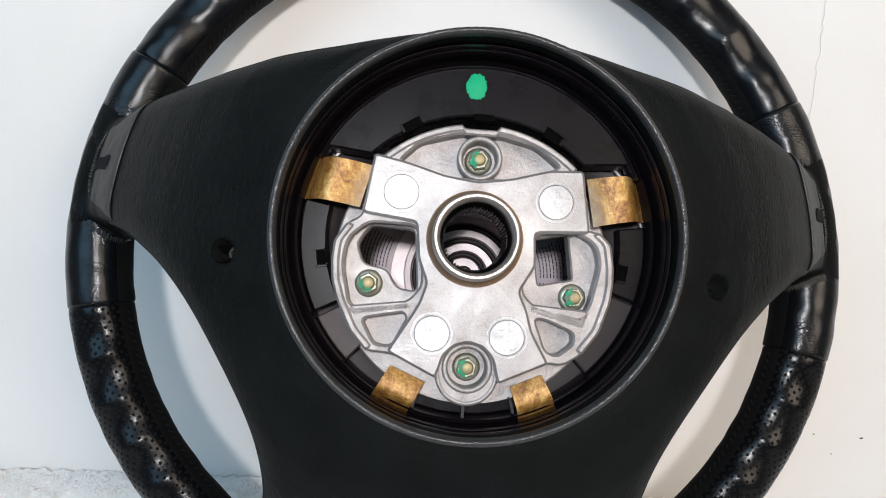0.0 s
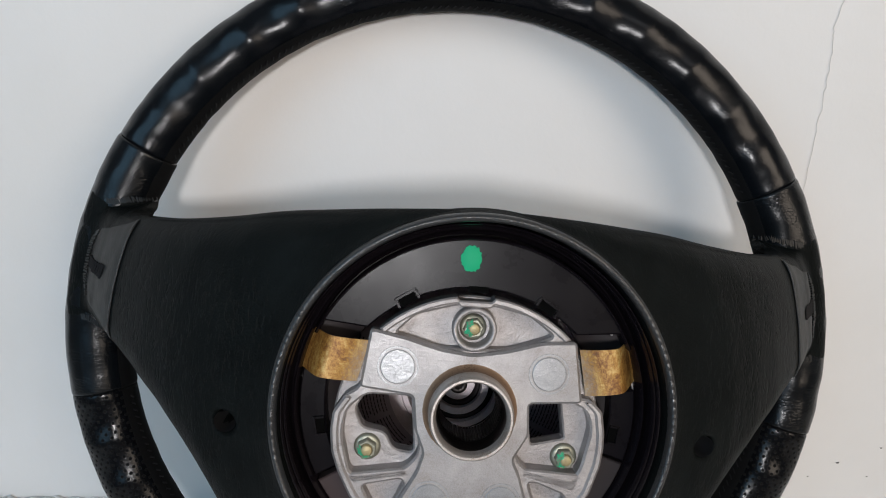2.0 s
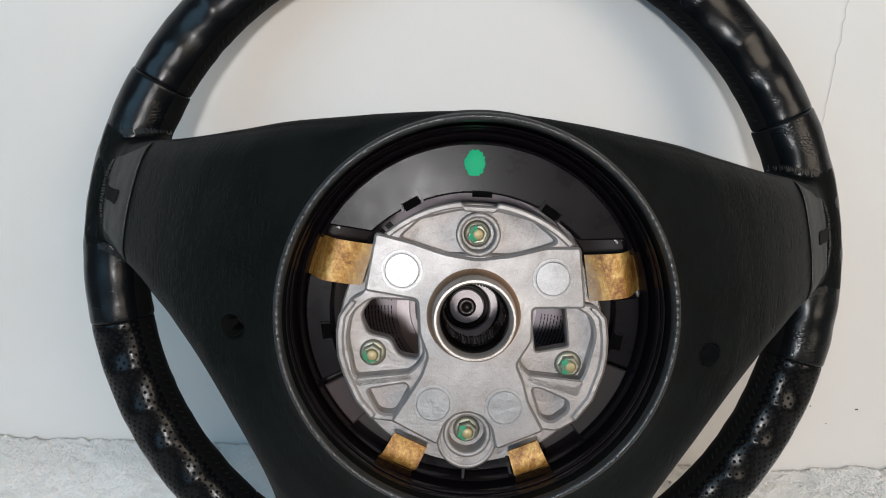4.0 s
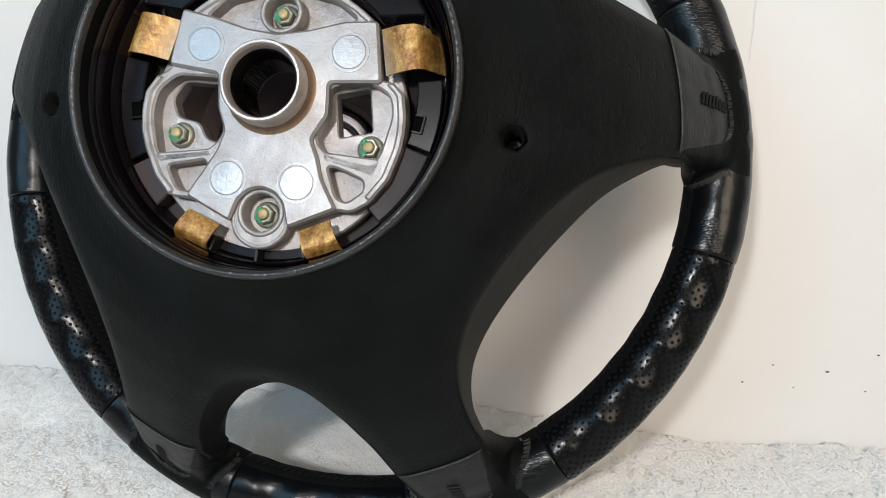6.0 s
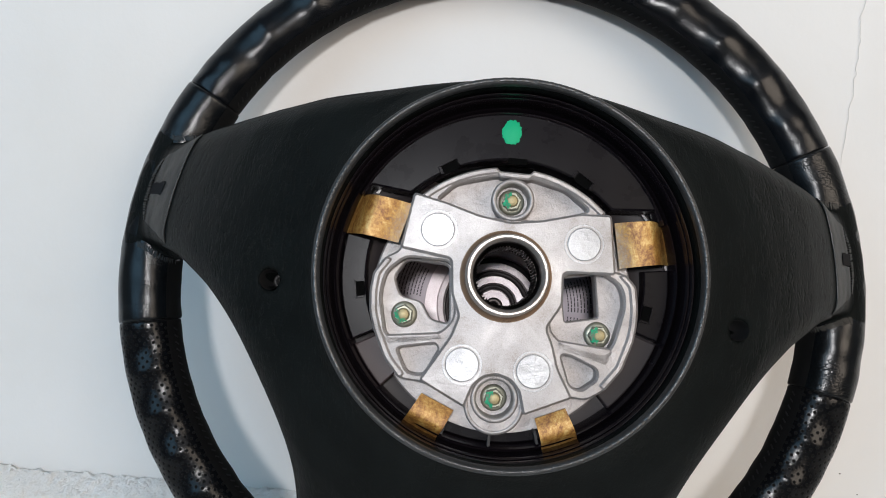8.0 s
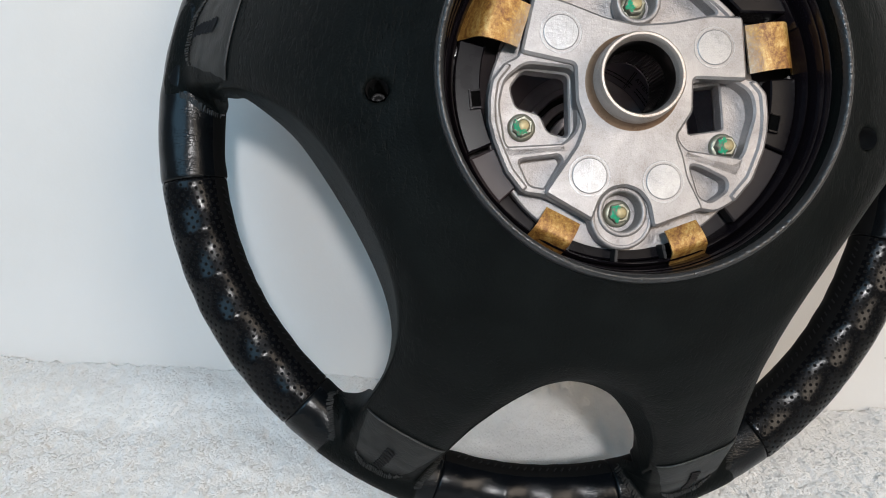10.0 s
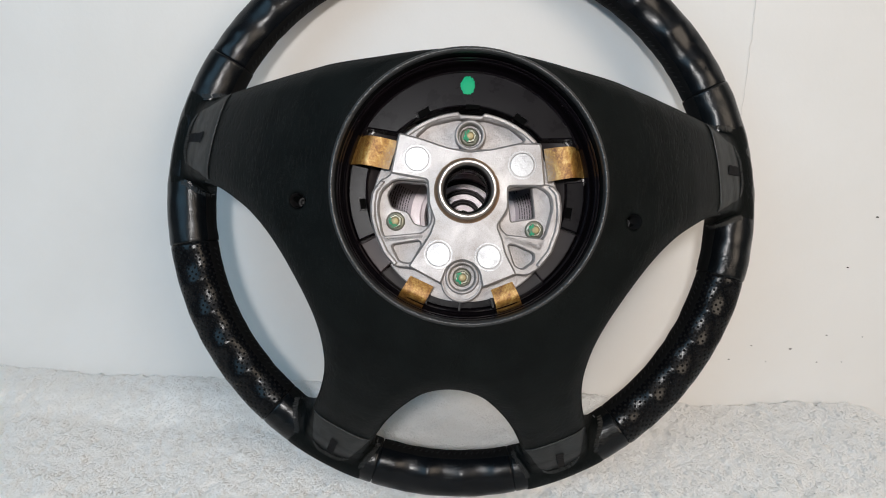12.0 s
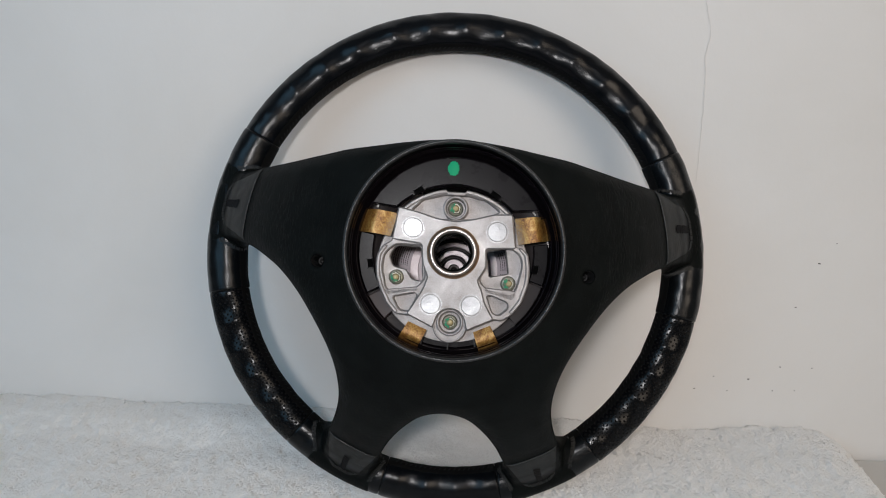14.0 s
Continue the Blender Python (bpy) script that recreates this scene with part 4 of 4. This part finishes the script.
clip([(15.4, -49.4), (20.0, -62.0), (32.6, -57.0), (25.9, -44.6)], "spring_clip", 0.0020, 0.006, "short gold-coloured spring clip")


# ---- what shows through the windows: the back of the airbag inflator ----
def inflator():
    y, cx, cz = 0.073, 0.0008, -0.0100
    prof = [(0.0660, y + 0.010), (0.0660, y + 0.003), (0.0565, y + 0.003), (0.0558, y + 0.001), (0.0550, y), (0.0265, y), (0.0258, y - 0.002), (0.0236, y - 0.0024), (0.0228, y + 0.003), (0.0206, y + 0.003), (0.0200, y - 0.0016), (0.0172, y - 0.002),
            (0.0166, y + 0.004), (0.0146, y + 0.004), (0.0140, y - 0.001), (0.0110, y - 0.001), (0.0104, y + 0.005), (0.0082, y + 0.005), (0.0076, y + 0.001), (0.0001, y + 0.001)]
    can = part("airbag_inflator", revolve(prof, 96, cx, cz), INFLATOR, WHEEL, "stepped round steel inflator")
    sharp(can, 40)
    for r in (0.0217, 0.0156, 0.0093):
        part("groove_ring", revolve([(r + 0.0011, y + 0.004), (r + 0.0010, y + 0.0006), (r, y + 0.0001), (r - 0.0010, y + 0.0006), (r - 0.0011, y + 0.004)], 72, cx, cz), HOUSING, can, "dark brown groove")
    part("centre_screw", revolve([(0.0042, y + 0.001), (0.0042, y - 0.0012), (0.0036, y - 0.0018), (0.0018, y - 0.0018), (0.0014, y), (0.0001, y)], 32, cx, cz), SPLINE, can, "dark centre screw")
    lab = part("label", slab(circle(cx, cz, 0.0540, 80), [circle(cx, cz, 0.0320, 64)], y - 0.0008, y - 0.0002, 0.0001), LABEL, can, "mauve-grey printed sticker", False)
    rng = random.Random(4)

    def arc_bar(bm, r, w, a0, a1):
        pts = []
        for i in range(6):
            a = radians(a0 + (a1 - a0) * i / 5)
            pts.append([(cx + q * math.cos(a), y - 0.00095, cz + q * math.sin(a)) for q in (r - w, r + w)])
        grid(bm, pts)
    bm = bmesh.new()
    for k in range(14):
        a0 = 360 * k / 14 + 2
        if 3 <= k <= 5:
            continue
        for line in range(2 if 1 <= k <= 2 else 11):
            r, at_a = 0.0345 + line * 0.00150, a0
            while at_a < a0 + 21:
                w = rng.uniform(1.2, 3.6)
                arc_bar(bm, r, 0.00024, at_a, min(at_a + w, a0 + 22))
                at_a += w + 0.6
    part("fine_print", bm, INK, lab, "rows of small illegible print", False)
    for a in (56.3, 57.6, 20.0):
        bm = bmesh.new()
        arc = radians(a)
        box(bm, (cx + 0.0370 * math.cos(arc), y - 0.0009, cz + 0.0370 * math.sin(arc)), (0.0090, 0.0002, 0.0003), Matrix.Rotation(-arc, 3, "Y"))
        part("ruled_line", bm, INK, lab, "thin dark ruled line", False)
    word = bpy.data.curves.new("warning_word", "FONT")
    word.body, word.size, word.align_x, word.extrude = "ATTENTION", 0.0026, "CENTER", 0.00003
    word.materials.append(INK)
    text_ob = new("warning_word", word)
    text_ob.parent = lab
    arc = radians(43.5)
    out = Vector((math.cos(arc), 0, math.sin(arc)))
    m = Matrix((Vector((math.sin(arc), 0, -math.cos(arc))), out, Vector((0, -1, 0)))).transposed().to_4x4()
    m.translation = Vector((cx, y - 0.0010, cz)) + out * 0.0378
    text_ob.matrix_local = m
    for k in range(12):
        a = 192 - k * 5.2
        bm = bmesh.new()
        arc_bar(bm, 0.0512, 0.0016, a, a + 3.6)
        part("print_bar", bm, INK, lab, "bold dark printed bar", False)


inflator()


# ---- leather cuffs where the spokes meet the rim ----
WEB_RIM = 0.1696


def spoke_surface(a, r, low, high, f=0.0, tip=0.160):
    """The skin that flows from a spoke end into the rim; low and high give the spoke's edges in degrees at six radii."""
    stops = [0.148, 0.154, 0.162, 0.172, 0.185, 0.198]
    gap = min(float(np.interp(r, stops, high)) - a, a - float(np.interp(r, stops, low))) * radians(1) * r
    yc = cover_depth(min(r, 0.190)) + max(0.0, r - 0.190) * 1.3 + 60 * max(0.0, r - 0.174 - RIM_Z * math.sin(radians(a))) ** 2
    if gap < 0.011:
        q = min(1.0, 1 - gap / 0.011)
        yc += 0.0105 * (1 - math.sqrt(max(0.0, 1 - q * q))) + (2.0 * max(0.0, -gap) if r >= WEB_RIM else 0.0)
    if f > 0 and r >= WEB_RIM:
        yc += 0.02 * f
    elif f > 0:
        yc += (RIM_Y - 0.022 * (1 - smooth_step(tip, WEB_RIM, r)) - yc) * f * smooth_step(tip - 0.006, tip + 0.006, r)
    off = math.hypot(r * math.cos(radians(a)), r * math.sin(radians(a)) - RIM_Z) - RIM_R
    inside = (RIM_W + 0.0004) ** 2 - off ** 2
    yt = RIM_Y - math.sqrt(inside) if inside > 0 else RIM_Y
    k = 0.012 - 0.0115 * smooth_step(0.0, 1.0, f)
    h = max(k - abs(yc - yt), 0) / k
    return min(yc, yt) - h * h * k * 0.25


def thread(bm, p, q, w=0.0009):
    d = q - p
    t = d.normalized()
    side = t.cross(Vector((0, -1, 0))).normalized()
    box(bm, (p + q) / 2 + Vector((0, -0.0004, 0)), (d.length, w, 0.0009), Matrix((t, side, t.cross(side))).transposed())


def web(r, tip):
    """How far the leather web reaches past the spoke's edge, in degrees: a round fillet, then back along the seam."""
    size = WEB_RIM - tip
    if r < WEB_RIM:
        s = max(0.0, (r - tip) / size)
        wide = size * (1 - math.sqrt(max(0.0, 1 - s * s))) - 0.0016 * (1 - smooth_step(tip - 0.004, tip + 0.005, r))
    else:
        wide = size * (1 - 0.75 * smooth_step(WEB_RIM, 0.189, r))
    return math.degrees(wide / r)


def cuff(low, high, r0, r1, tips, label):
    stops = [0.148, 0.154, 0.162, 0.172, 0.185, 0.198]
    nu, nv = 44, 34
    bm = bmesh.new()
    pts, seams = [], ([], [])
    for j in range(2 * nv + 1):
        r = 0.151 + (0.2005 - 0.151) * j / (2 * nv)
        lo, hi = float(np.interp(r, stops, low)), float(np.interp(r, stops, high))
        row = []
        for i in range(nu + 17):
            if i < 8 or i > nu + 8:
                f = (8 - i) / 8 if i < 8 else (i - nu - 8) / 8
                tip = tips[i > 8]
                a = lo - web(r, tip) * f if i < 8 else hi + web(r, tip) * f
            else:
                f, a, tip = 0.0, lo + (hi - lo) * (i - 8) / nu, 0.160
            y = spoke_surface(a, r, low, high, f, tip)
            lift = 0.0004 * smooth_step(0.153, 0.158, r) * (1 - 2.2 * f ** 3) - 0.0012 * (1 - smooth_step(0.153, 0.158, r))
            y += -lift + 0.0004 * noise.noise((r * 150, a * 0.3, low[0])) * smooth_step(0.158, 0.165, r) + 0.0016 * smooth_step(0.197, 0.2005, r)
            row.append(Vector((r * math.cos(radians(a)), y, r * math.sin(radians(a)))))
        pts.append(row)
        if WEB_RIM - 0.001 < r < 0.1875:
            seams[0].append(row[1])
            seams[1].append(row[-2])
    grid(bm, pts)
    joint = part("spoke_joint", bm, VINYL, WHEEL, "black leather flowing from spoke to rim")
    rng = random.Random(int(low[0] * 10) + 900)
    for line in seams:
        bm = bmesh.new()
        for p, q in zip(line[:-1], line[1:]):
            along = (q - p).normalized()
            across = along.cross(Vector((0, -1, 0))).normalized() * rng.uniform(0.0010, 0.0019)
            thread(bm, p - across, p + across + along * rng.uniform(0.0005, 0.0016), rng.uniform(0.0005, 0.0008))
        part("stitching", bm, STITCH, joint, "uneven dark grey seam stitches", False)

    def on(u, v, lift=0.0009):
        """A place on the patch: u across the spoke, v along it."""
        r = r0 + (r1 - r0 - 0.0060 * max(0.0, abs(u) - 0.35) ** 2 / 0.42) * v
        a_lo, a_hi = float(np.interp(r, stops, low)), float(np.interp(r, stops, high))
        a = (a_lo + a_hi) / 2 + (a_hi - a_lo) / 2 * (0.955 - 0.30 * max(0.0, v) ** 1.4) * u
        return Vector((r * math.cos(radians(a)), spoke_surface(a, r, low, high) - lift, r * math.sin(radians(a))))
    bm = bmesh.new()
    rows = []
    for i in range(nu + 1):
        u = i / nu * 2 - 1
        row = []
        for j in range(nv + 1):
            v = j / nv
            crease = 0.0004 * math.exp(-((u - 0.02) / 0.07) ** 2) * smooth_step(0.28, 0.42, v)
            pucker = 0.00035 * math.sin(u * 46) * smooth_step(0.72, 1.0, v)
            p = on(u, v)
            p.y += 0.0012 * smooth_step(0.90, 1.0, abs(u)) + 0.0008 * smooth_step(0.92, 1.0, v) + crease + pucker + 0.0004 * noise.noise((u * 4, v * 5, low[0]))
            row.append(p)
        rows.append(row)
    grid(bm, rows)
    ob = part("spoke_cuff", bm, CUFF, WHEEL, label)
    bm = bmesh.new()
    edge = []
    for i in range(nu + 1):
        p = on((i / nu * 2 - 1) * 0.97, 0.0, 0.0007)
        d = Vector((p.x, 0, p.z)).normalized()
        edge.append([p + d * (0.00042 * math.cos(q)) + Vector((0, -0.00042 * math.sin(q), 0)) for q in (0, 1.05, 2.1, 3.14, 4.2, 5.2)])
    grid(bm, edge, closed_v=True)
    part("edge_piping", bm, COLLAR, ob, "thin worn grey edge of the cuff")
    bm = bmesh.new()
    for i in range(8):
        v = 0.40 + 0.46 * i / 7
        thread(bm, on(-0.13 + rng.uniform(-.01, .01), v), on(0.14 + rng.uniform(-.02, .02), v + 0.05), 0.0009)
    part("ladder_stitching", bm, THREAD, ob, "row of slanted dark stitches", False)
    bm = bmesh.new()
    for i in range(26):
        u = -0.90 + 1.80 * i / 25
        thread(bm, on(u, 0.94 + rng.uniform(-.02, .02)), on(u + rng.uniform(.02, .07), 1.03), rng.uniform(0.0005, 0.0009))
    part("stitching", bm, STITCH, ob, "", False)


for low, high, r0, r1, tips in (([-0.7, 0.2, 0.9, 1.5, 1.8, 1.2], [23.0, 22.0, 20.6, 19.2, 18.6, 19.2], 0.1545, 0.187, (0.160, 0.160)),
                                ([-73.4, -73.1, -72.7, -72.2, -72.0, -72.6], [-57.1, -57.5, -58.0, -58.6, -59.0, -58.4], 0.1560, 0.188, (0.162, 0.1515))):
    cuff(low, high, r0, r1, tips, "dark grey leather cuff stitched over the spoke end")
    cuff([180 - a for a in high], [180 - a for a in low], r0, r1, tips[::-1], "dark grey leather cuff stitched over the spoke end")
